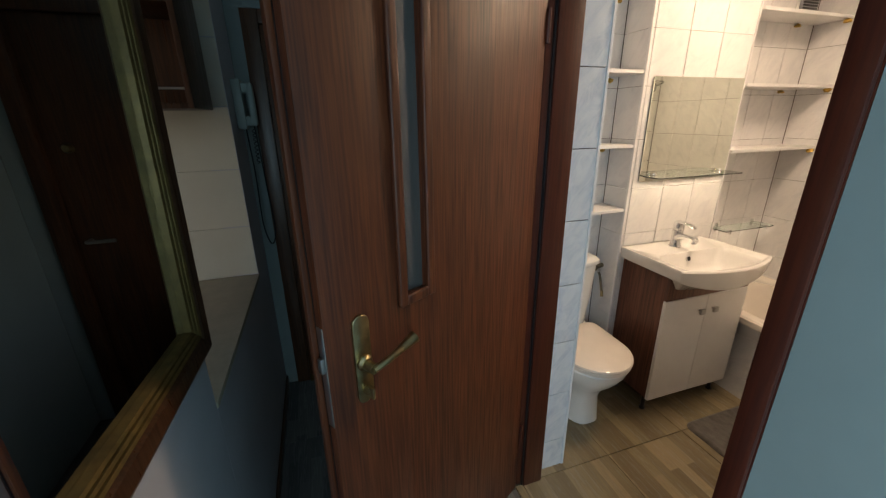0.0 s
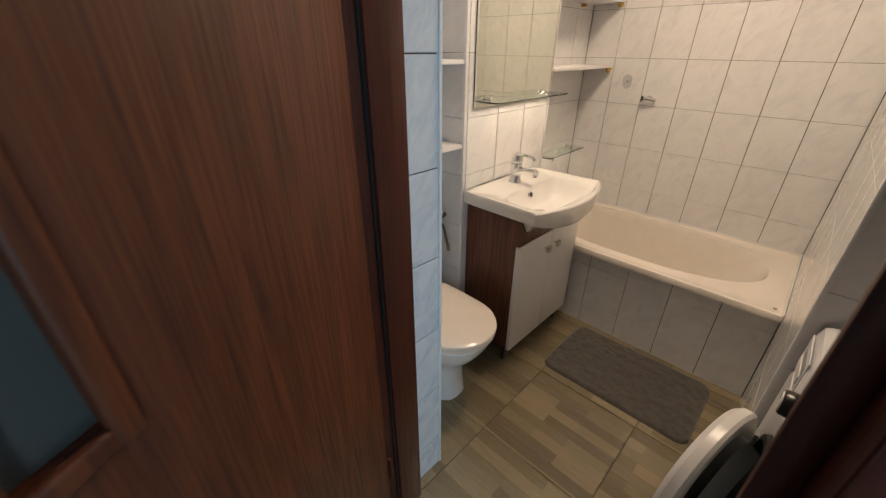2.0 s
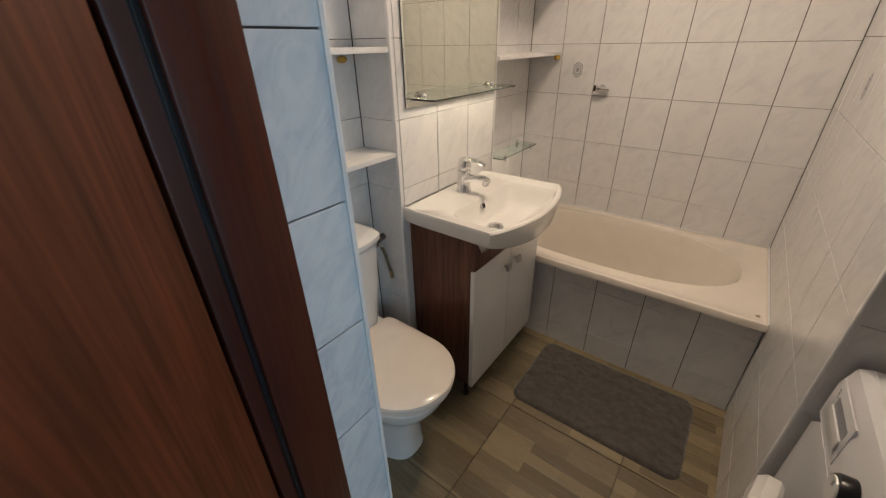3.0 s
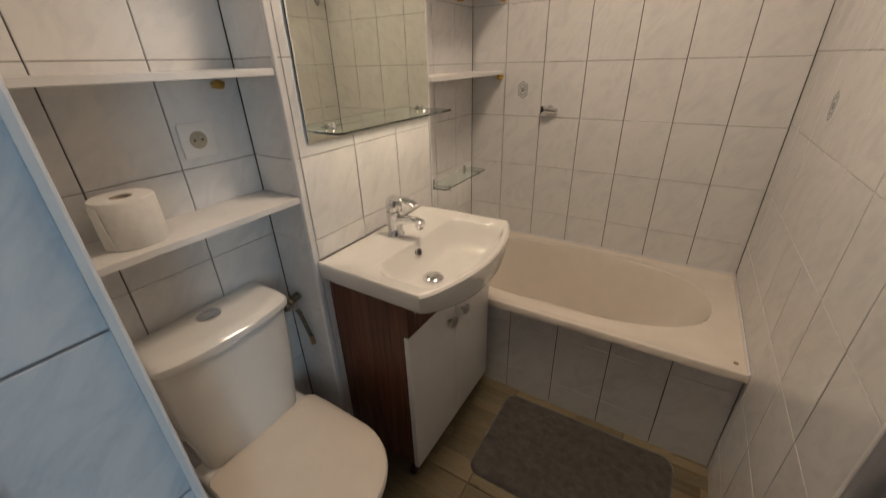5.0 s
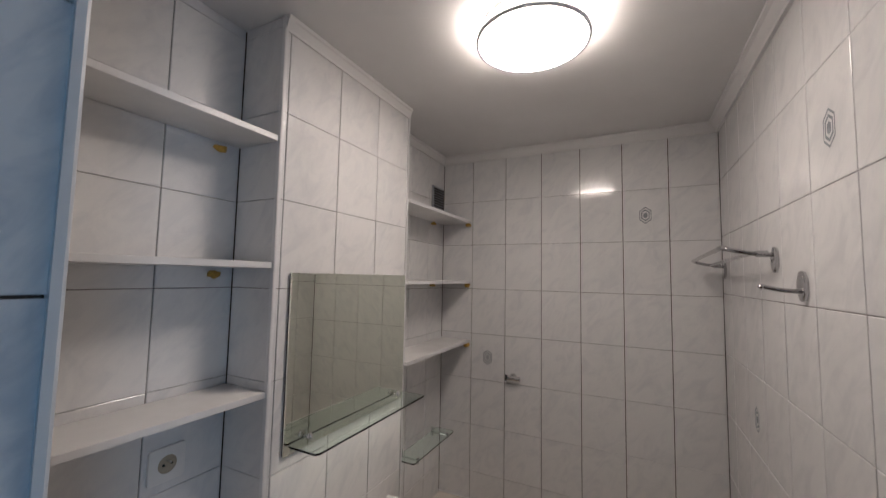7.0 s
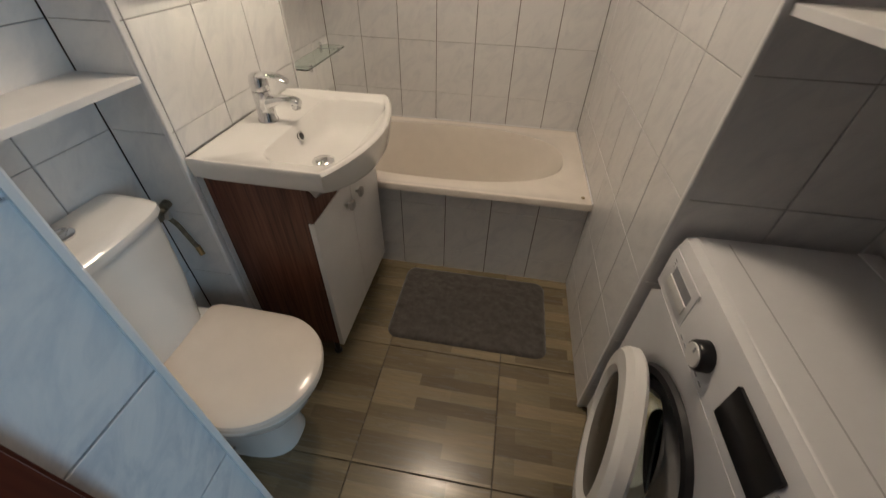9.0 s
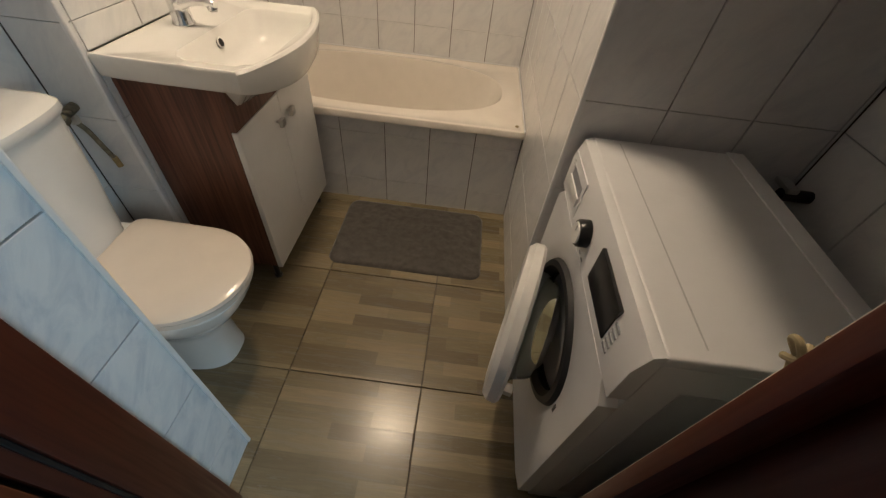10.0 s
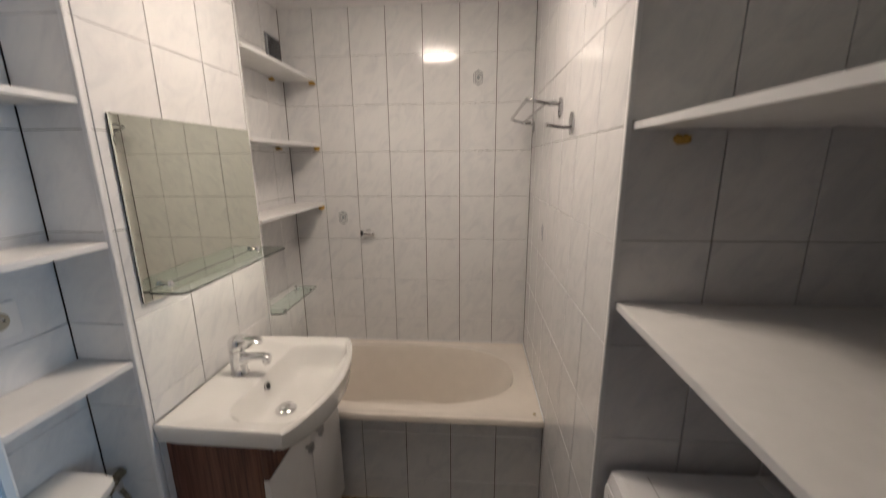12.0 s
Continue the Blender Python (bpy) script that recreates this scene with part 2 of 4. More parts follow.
def loft(rings, cap=True, bm=None, m=None):
    own = bmesh.new()
    vs = [[own.verts.new(p) for p in r] for r in rings]
    k = len(rings[0])
    for a, b in zip(vs, vs[1:]):
        for i in range(k):
            own.faces.new((a[i], a[(i + 1) % k], b[(i + 1) % k], b[i]))
    if cap:
        if cap != "end":
            own.faces.new(vs[0][::-1])
        own.faces.new(vs[-1])
    if m is not None:
        own.transform(m)
    return join(bm, own)


def lathe(profile, n=32, m=None, bm=None, cap=True):
    return loft([[(r * math.cos(2 * math.pi * i / n), r * math.sin(2 * math.pi * i / n), z) for i in range(n)] for r, z in profile], cap, bm, m)


def rod(a, b, r, n=14, bm=None, r2=None):
    a, b = Vector(a), Vector(b)
    m = Matrix.Translation(a) @ (b - a).to_track_quat("Z", "Y").to_matrix().to_4x4()
    h = (b - a).length
    return lathe([(r, 0), (r if r2 is None else r2, h)], n, m, bm)


def tube(points, r, n=10, bm=None):
    """A bent bar of round section along a smooth line through the points."""
    pts = [Vector(p) for p in points]
    fine = []
    for i in range(len(pts) - 1):
        p0, p1, p2, p3 = pts[max(i - 1, 0)], pts[i], pts[i + 1], pts[min(i + 2, len(pts) - 1)]
        for s in range(6):
            t = s / 6
            fine.append(0.5 * ((2 * p1) + (p2 - p0) * t + (2 * p0 - 5 * p1 + 4 * p2 - p3) * t * t + (3 * p1 - p0 - 3 * p2 + p3) * t ** 3))
    fine.append(pts[-1])
    rings, side = [], None
    for i, p in enumerate(fine):
        d = (fine[min(i + 1, len(fine) - 1)] - fine[max(i - 1, 0)]).normalized()
        if side is None:
            side = d.orthogonal().normalized()
        side = (side - d * side.dot(d)).normalized()
        up = d.cross(side)
        rings.append([p + r * (math.cos(2 * math.pi * k / n) * side + math.sin(2 * math.pi * k / n) * up) for k in range(n)])
    return loft(rings, True, bm)


def oval(cx, cy, a, b, n=48, power=2.0, z=None):
    out = []
    for i in range(n):
        t = 2 * math.pi * i / n
        c, s = math.cos(t), math.sin(t)
        x = cx + a * math.copysign(abs(c) ** (2 / power), c)
        y = cy + b * math.copysign(abs(s) ** (2 / power), s)
        out.append((x, y) if z is None else (x, y, z))
    return out


def rounded_rect(x0, x1, y0, y1, r, n=6):
    out = []
    for cx, cy, a0 in ((x1 - r, y1 - r, 0), (x0 + r, y1 - r, 90), (x0 + r, y0 + r, 180), (x1 - r, y0 + r, 270)):
        for i in range(n + 1):
            a = radians(a0 + 90 * i / n)
            out.append((cx + r * math.cos(a), cy + r * math.sin(a)))
    return out


def basis(origin, u, v):
    u, v = Vector(u), Vector(v)
    m = Matrix((u, v, u.cross(v))).transposed().to_4x4()
    m.translation = Vector(origin)
    return m

# ---- structure ----
G = 0.006   # depth of a tile in front of its wall
WALL_END = 0.60


def wall(name, material, label, *spans):
    bm = None
    for s in spans:
        bm = box(*s, bm=bm)
    return solid(name, bm, material, label, "wall", "structure", smooth=False)


wall_far = wall("wall_far", M_GROUT, "white tiled wall behind the bathtub", (FAR + G, FAR + 0.12, NICHE_Y - 0.1, BACK + 0.12, 0, CEIL))
wall_right = wall("wall_right", M_GROUT, "white tiled wall along the bathtub", (NICHE_X + G, FAR + G - 0.001, NICHE_Y - 0.1, RIGHT - G, 0, CEIL))
wall_machine = wall("wall_machine", M_GROUT, "tiled back of the washing machine recess", (WALL_END, NICHE_X + G - 0.001, NICHE_Y - 0.1, NICHE_Y - G, 0, CEIL))
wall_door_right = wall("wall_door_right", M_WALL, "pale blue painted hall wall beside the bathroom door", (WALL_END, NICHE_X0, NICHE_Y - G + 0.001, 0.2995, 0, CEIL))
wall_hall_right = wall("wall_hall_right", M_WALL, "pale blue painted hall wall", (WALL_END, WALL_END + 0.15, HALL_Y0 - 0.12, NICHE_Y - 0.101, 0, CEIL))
wall_door_left = wall("wall_door_left", M_GROUT, "wall between hall and toilet recess", (WALL_END + 0.004, JAMB_X - G, JAMB_Y + G, HALL_Y1 + 0.12, 0, CEIL))
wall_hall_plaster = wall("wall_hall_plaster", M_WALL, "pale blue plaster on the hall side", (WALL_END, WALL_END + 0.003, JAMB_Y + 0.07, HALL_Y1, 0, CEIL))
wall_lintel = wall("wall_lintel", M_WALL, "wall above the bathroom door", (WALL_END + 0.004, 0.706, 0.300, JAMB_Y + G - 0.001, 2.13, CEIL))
wall_recess = wall("wall_recess", M_GROUT, "tiled back wall of the toilet recess", (JAMB_X - G + 0.001, PIER_X0 + G, BACK + G, BACK + 0.12, 0, CEIL))
wall_pier = wall("wall_pier", M_GROUT, "tiled duct pier behind the washbasin", (PIER_X0 + G, PIER_X1 - G, PIER_Y + G, BACK + 0.12, 0, CEIL))
wall_shelf_niche = wall("wall_shelf_niche", M_GROUT, "tiled back wall of the shelf niche", (PIER_X1 - G + 0.001, FAR + G - 0.001, BACK + G, BACK + 0.12, 0, CEIL))

# hall: left wall with a kitchen hatch and a window, end wall, added back wall
HATCH_Y0, HATCH_Y1, HATCH_Z = 0.945, 1.880, 0.862
X0 = HALL_X0
wall_hall_left = wall("wall_hall_left", M_WALLDARK, "grey-violet painted hall wall with a kitchen hatch",
                      (X0 - 0.11, X0, HALL_Y0 - 0.12, -1.65, 0, CEIL), (X0 - 0.11, X0, -0.75, HATCH_Y0, 0, CEIL), (X0 - 0.11, X0, -1.649, -0.751, 0, 0.55), (X0 - 0.11, X0, -1.649, -0.751, 2.10, CEIL), (X0 - 0.11, X0, HATCH_Y0 + 0.001, HATCH_Y1 - 0.001, 0, HATCH_Z - 0.021),
                      (X0 - 0.11, X0, HATCH_Y1, HALL_Y1 + 0.12, 0, CEIL))
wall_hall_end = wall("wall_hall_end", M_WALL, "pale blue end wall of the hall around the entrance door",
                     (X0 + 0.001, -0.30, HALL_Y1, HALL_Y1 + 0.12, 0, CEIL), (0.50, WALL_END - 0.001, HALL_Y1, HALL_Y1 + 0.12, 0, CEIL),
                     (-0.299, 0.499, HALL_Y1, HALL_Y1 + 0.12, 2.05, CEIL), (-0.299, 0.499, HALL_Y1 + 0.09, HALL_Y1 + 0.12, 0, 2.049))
# out of view; added to close the hall box so it stays dark
wall_hall_unseen = wall("wall_hall_unseen", M_WALL, "unseen pale blue wall added to close the hall", (X0 + 0.001, WALL_END - 0.001, HALL_Y0 - 0.12, HALL_Y0, 0, CEIL))
wall_kitchen = wall("wall_kitchen", M_KTILE, "dim kitchen wall beyond the hatch",
                    (-1.75, -1.65, -0.4, 0.2, 0, CEIL), (-1.75, -1.65, 1.2, 2.0, 0, CEIL), (-1.75, -1.65, 0.201, 1.199, 0, 0.95), (-1.75, -1.65, 0.201, 1.199, 2.10, CEIL), (-1.65, X0 - 0.111, -0.5, -0.4, 0, CEIL), (-1.65, X0 - 0.111, HATCH_Y1 + 0.005, HATCH_Y1 + 0.1, 0, CEIL))

solid("ceiling", box(-1.75, FAR + 0.12, HALL_Y0 - 0.12, HALL_Y1 + 0.12, CEIL + 0.001, CEIL + 0.1), M_CEIL, "flat white painted ceiling", "ceiling", "structure", smooth=False)
floor = solid("floor", box(-1.75, FAR + 0.12, HALL_Y0 - 0.12, HALL_Y1 + 0.12, -0.1, -0.004), M_FLOORJ, "floor of wood-look ceramic tiles", "floor", "structure", smooth=False)


# cornice strips under the bathroom ceiling
def cornice(name, a, b, inward):
    a, b, n = Vector(a), Vector(b), Vector(inward)
    prof = [(0, 0), (0.010, 0), (0.012, 0.008), (0.030, 0.030), (0.040, 0.034), (0.040, CEIL - CORNICE), (0, CEIL - CORNICE)]
    rings = [[(*(p + n * d).to_2d(), CORNICE + h) for d, h in prof] for p in (a, b)]
    return solid(name, loft(rings), M_CEIL, "narrow white cornice under the ceiling", "cornice", "structure", smooth=False)


cornice("cornice_1", (FAR, RIGHT, 0), (FAR, BACK, 0), (-1, 0, 0))
cornice("cornice_2", (NICHE_X, RIGHT, 0), (FAR, RIGHT, 0), (0, 1, 0))
cornice("cornice_3", (PIER_X0, PIER_Y, 0), (PIER_X1, PIER_Y, 0), (0, -0.4, 0))
cornice("cornice_4", (PIER_X1, BACK, 0), (FAR, BACK, 0), (0, -0.6, 0))

# ---- bathroom door frame ----
JY = JAMB_Y - 0.002
door_frame = thing("door_1", "dark mahogany door frame of the bathroom", "door frame", kind="structure")
part("jamb", box(0.622, 0.748, JY - 0.030, JY + 0.008, 0, 2.09, 0.004), M_FRAME, door_frame)
part("rebate", box(0.652, 0.742, JY - 0.046, JY - 0.0305, 0, 2.075, 0.005), M_FRAME, door_frame)
part("seal", box(0.644, 0.6515, JY - 0.040, JY - 0.031, 0, 2.07, 0.002), M_BLACK, door_frame, "black rubber seal")
part("architrave", box(0.578, 0.5995, JY - 0.004, JY + 0.066, 0, 2.15, 0.005), M_FRAME, door_frame)
part("jamb", box(0.598, 0.706, 0.300, 0.340, 0, 2.09, 0.004), M_FRAME, door_frame)
part("rebate", box(0.664, 0.683, 0.3405, 0.380, 0, 2.075, 0.004), M_FRAME, door_frame)
part("architrave", box(0.586, 0.5975, 0.300, 0.338, 0, 2.15, 0.005), M_FRAME, door_frame)
part("head", box(0.600, 0.702, 0.3805, JY - 0.0465, 2.076, 2.112, 0.004), M_FRAME, door_frame)

# ---- bathroom door leaf, standing open into the hall ----
HINGE = Vector((0.612, 1.078, 0))
LEAF_W, OPEN = 0.808, radians(29.5)
FREE = HINGE - LEAF_W * Vector((math.cos(OPEN), math.sin(OPEN), 0))
run = (HINGE - FREE).normalized()
leaf_m = basis(FREE, run, Vector((-run.y, run.x, 0)))   # x along the leaf, y away from the bathroom side
leaf_m = Matrix.Translation((0, 0, 0.012)) @ leaf_m
door = thing("door_2", "mahogany bathroom door with frosted glass strip, standing open", "door", leaf_m, "structure")
GX0, GX1, GZ0, GZ1 = 0.214, 0.292, 1.150, 1.86
bm = box(0, GX0, 0, 0.040, 0, 2.02, 0.003)
box(GX1, LEAF_W, 0, 0.040, 0, 2.02, 0.003, bm=bm)
box(GX0 - 0.002, GX1 + 0.002, 0.0005, 0.0395, 0, GZ0, bm=bm)
box(GX0 - 0.002, GX1 + 0.002, 0.0005, 0.0395, GZ1, 2.02, bm=bm)
part("leaf", bm, M_DOOR, door)


def moulding(y0, y1):
    bm = bmesh.new()
    w = 0.020
    for a in ((GX0 - w, GX0 + 0.006, GZ0 - w, GZ1 + w), (GX1 - 0.006, GX1 + w, GZ0 - w, GZ1 + w)):
        box(a[0], a[1], y0, y1, a[2], a[3], 0.006, 3, bm)
    for a in ((GX0 + 0.004, GX1 - 0.004, GZ0 - w, GZ0 + 0.006), (GX0 + 0.004, GX1 - 0.004, GZ1 - 0.006, GZ1 + w)):
        box(a[0], a[1], y0, y1, a[2], a[3], 0.006, 3, bm)
    return bm


part("glass_moulding", moulding(-0.012, 0.002), M_DOOR, door)
part("glass_moulding", moulding(0.038, 0.052), M_DOOR, door)
part("glass_pane", box(GX0 - 0.001, GX1 + 0.001, 0.017, 0.022, GZ0 - 0.001, GZ1 + 0.001), M_FROST, door, "frosted glass strip")
part("lip", box(-0.013, -0.0005, 0.0265, 0.0400, 0, 2.02, 0.002), M_DOOR, door, "overlapping lip of the rebated leaf")
part("seal_groove", box(-0.0012, 0.0005, 0.0235, 0.0262, 0, 2.02), M_BLACK, door, "dark groove along the leaf edge", smooth=False)
part("lock_plate", box(-0.002, 0.0015, 0.002, 0.022, 0.915, 1.158, 0.0008), M_STEEL, door, "steel lock plate in the edge")
part("latch", box(-0.011, -0.0015, 0.005, 0.019, 1.055, 1.090, 0.003), M_STEEL, door)


def handle_set(sign, y):
    """Long brass back plate with lever and turn knob."""
    plate = rounded_rect(0.062, 0.104, -1.158, -0.938, 0.019)
    bm = prism([(x, z) for x, z in plate], 0, 0.007, 0.003, 3)
    bm.transform(Matrix(((1, 0, 0, 0), (0, 0, sign, y), (0, -1, 0, 0), (0, 0, 0, 1))))
    p = part("back_plate", bm, M_BRASS, door, "aged brass back plate")
    bm = rod((0.083, y, 1.043), (0.083, y + sign * 0.045, 1.043), 0.012, 18)
    lathe([(0.019, 0), (0.019, 0.006), (0.014, 0.012)], 20, Matrix.Translation((0.083, y + sign * 0.007, 1.043)) @ pose(0, 0, 0, 90 if sign < 0 else -90), bm)
    pts = [(0.080, y + sign * 0.045, 1.043), (0.118, y + sign * 0.048, 1.050), (0.160, y + sign * 0.045, 1.057), (0.200, y + sign * 0.042, 1.064)]
    tube(pts, 0.0085, 12, bm)
    rod((0.160, y + sign * 0.045, 1.057), (0.203, y + sign * 0.042, 1.065), 0.010, 16, bm, 0.0145)
    part("lever", bm, M_BRASS, p, "brass lever handle")
    bm = lathe([(0.010, 0), (0.010, 0.014), (0.007, 0.02)], 16, Matrix.Translation((0.083, y + sign * 0.006, 0.973)) @ pose(0, 0, 0, 90 if sign < 0 else -90))
    box(0.079, 0.087, y + sign * 0.036, y + sign * 0.018, 0.958, 0.988, 0.003, bm=bm)
    part("turn_knob", bm, M_BRASS, p)


handle_set(-1, 0.0)
handle_set(1, 0.040)
for z in (0.25, 1.75):
    part("hinge", rod((LEAF_W + 0.004, -0.004, z), (LEAF_W + 0.004, -0.004, z + 0.09), 0.007), M_FRAME, door)

# ---- ceiling lamp ----
LX, LY = 1.787, 0.934
lamp = thing("ceiling_lamp", "round white ceiling lamp with thin dark ring, switched on", "lamp", pose(LX, LY, CEIL) @ Matrix.Scale(0.955, 4))
prof = [(0.006, -0.073), (0.06, -0.072), (0.11, -0.069), (0.142, -0.064), (0.160, -0.056)]
part("diffuser", lathe(prof + [(0.160, -0.050)], 64), M_LAMP, lamp, "glowing white diffuser")
part("ring", lathe([(0.1605, -0.0535), (0.1615, -0.0590), (0.168, -0.0590), (0.1685, -0.0500), (0.1605, -0.0495), (0.1605, -0.0535)], 64, cap=False), M_APPLGREY, lamp, "thin dark metal ring")
part("upper_diffuser", lathe([(0.135, -0.049), (0.135, -0.014)], 64, cap=False), M_LAMP_BACK, lamp)
part("base", lathe([(0.12, -0.0135), (0.15, -0.012), (0.15, 0.0)], 48), M_WHITE, lamp)


# ---- bathtub ----
def bathtub():
    tub = thing("bathtub", "cream enamelled bathtub with rounded oval basin", "bathtub")
    x0, x1, y0, y1, zt = 2.075, FAR - 0.001, RIGHT + 0.001, BACK - 0.001, 0.495
    n = 64
    cx, cy = 0.5 * (x0 + x1) + 0.010, 0.5 * (y0 + y1) + 0.01
    a0, b0 = 0.30, 0.612

    def ring(a, b, z, power, dy=0.0):
        return oval(cx, cy + dy, a, b, n, power, z)

    def rect(z, inset):
        out = []
        hx, hy = 0.5 * (x1 - x0) - inset, 0.5 * (y1 - y0) - inset
        mx, my = 0.5 * (x0 + x1), 0.5 * (y0 + y1)
        for i in range(n):
            t = 2 * math.pi * i / n
            c, s = math.cos(t), math.sin(t)
            k = max(abs(c), abs(s))
            out.append((mx + hx * max(-1, min(1, c / k)), my + hy * max(-1, min(1, s / k)), z))
        return out

    rings = [rect(zt - 0.031, 0.0), rect(zt - 0.008, 0.0), rect(zt - 0.002, 0.003), rect(zt, 0.010), rect(zt, 0.016), rect(zt - 0.004, 0.022),
             ring(a0 + 0.016, b0 + 0.016, zt - 0.006, 2.5), ring(a0 + 0.004, b0 + 0.004, zt - 0.001, 2.5), ring(a0 - 0.004, b0 - 0.004, zt - 0.001, 2.5), ring(a0 - 0.009, b0 - 0.010, zt - 0.010, 2.5), ring(a0 - 0.015, b0 - 0.024, zt - 0.045, 2.5),
             ring(a0 - 0.034, b0 - 0.070, zt - 0.12, 2.5, 0.01), ring(a0 - 0.055, b0 - 0.12, zt - 0.24, 2.5, 0.02), ring(a0 - 0.080, b0 - 0.17, zt - 0.34, 2.5, 0.03),
             ring(a0 - 0.13, b0 - 0.24, zt - 0.375, 2.4, 0.03), ring(0.06, 0.15, zt - 0.38, 2.2, 0.03)]
    part("tub", loft(rings, "end"), M_BATH, tub)
    part("drain", lathe([(0.032, 0), (0.030, 0.003), (0.012, 0.004)], 24, pose(cx, cy + 0.36, 0.118)), M_CHROME, tub)
    part("rim_plug", lathe([(0.008, 0), (0.007, 0.003)], 12, pose(x0 + 0.055, y0 + 0.035, zt - 0.004)), M_BRASS, tub)
    part("sealant", box(x1 - 0.007, x1, y0, y1, zt - 0.001, zt + 0.005, 0.002), M_TRIM, tub)
    part("sealant", box(x0, x1 - 0.008, y0, y0 + 0.006, zt - 0.001, zt + 0.005, 0.002), M_TRIM, tub)
    return tub


bathtub()
PANEL_X = 2.110
bath_panel = solid("bath_panel", box(PANEL_X + G, PANEL_X + 0.06, RIGHT, BACK, 0, 0.458), M_GROUT, "tiled front panel of the bathtub", "panel", "structure", smooth=False)


# ---- vanity unit and washbasin ----
def vanity():
    v = thing("vanity_cabinet", "walnut vanity cabinet with two white doors on short feet", "cabinet")
    x0, x1, y0, y1, z0, z1 = 1.497, 2.060, 1.262, PIER_Y - 0.002, 0.10, 0.832
    t = 0.018
    part("side_panel", box(x0, x0 + t, y0, y1, z0, z1, 0.001), M_VANITY, v, "walnut laminate side panel")
    part("side_panel", box(x1 - t, x1, y0, y1, z0, z1, 0.001), M_VANITY, v)
    part("bottom_panel", box(x0 + t, x1 - t, y0, y1, z0, z0 + t), M_VANITY, v)
    part("back_panel", box(x0 + t, x1 - t, y1 - 0.006, y1, z0 + t, z1), M_WHITE, v)
    k = 12
    arch = [(x0, 0.690), (x1, 0.690)] + [(x1 - (x1 - x0) * i / k, z1 - 0.092 * math.sin(math.pi * i / k) ** 0.7) for i in range(k + 1)]
    part("fascia", prism(arch, 0, 0.018, m=Matrix(((1, 0, 0, 0), (0, 0, -1, y0 - 0.0005), (0, 1, 0, 0), (0, 0, 0, 1)))), M_VANITY, v, "walnut laminate fascia")
    mid = 0.5 * (x0 + x1)
    for a, b, kx in ((x0 - 0.001, mid - 0.0015, mid - 0.045), (mid + 0.0015, x1 + 0.001, mid + 0.045)):
        d = part("door", box(a, b, y0 - 0.020, y0 - 0.0015, z0 - 0.004, 0.687, 0.002), M_WHITE, v, "white lacquered door")
        bm = rod((kx, y0 - 0.020, 0.604), (kx, y0 - 0.034, 0.604), 0.005)
        box(kx - 0.0145, kx + 0.0145, y0 - 0.046, y0 - 0.033, 0.5895, 0.6185, 0.002, bm=bm)
        part("knob", bm, M_STEEL, d, "square chrome knob")
    for fx in (x0 + 0.03, x1 - 0.03):
        for fy in (y0 + 0.03, y1 - 0.05):
            part("foot", lathe([(0.016, 0.0), (0.016, 0.01), (0.011, 0.014), (0.011, z0)], 14, pose(fx, fy, 0)), M_BLACK, v, "short black foot")


vanity()


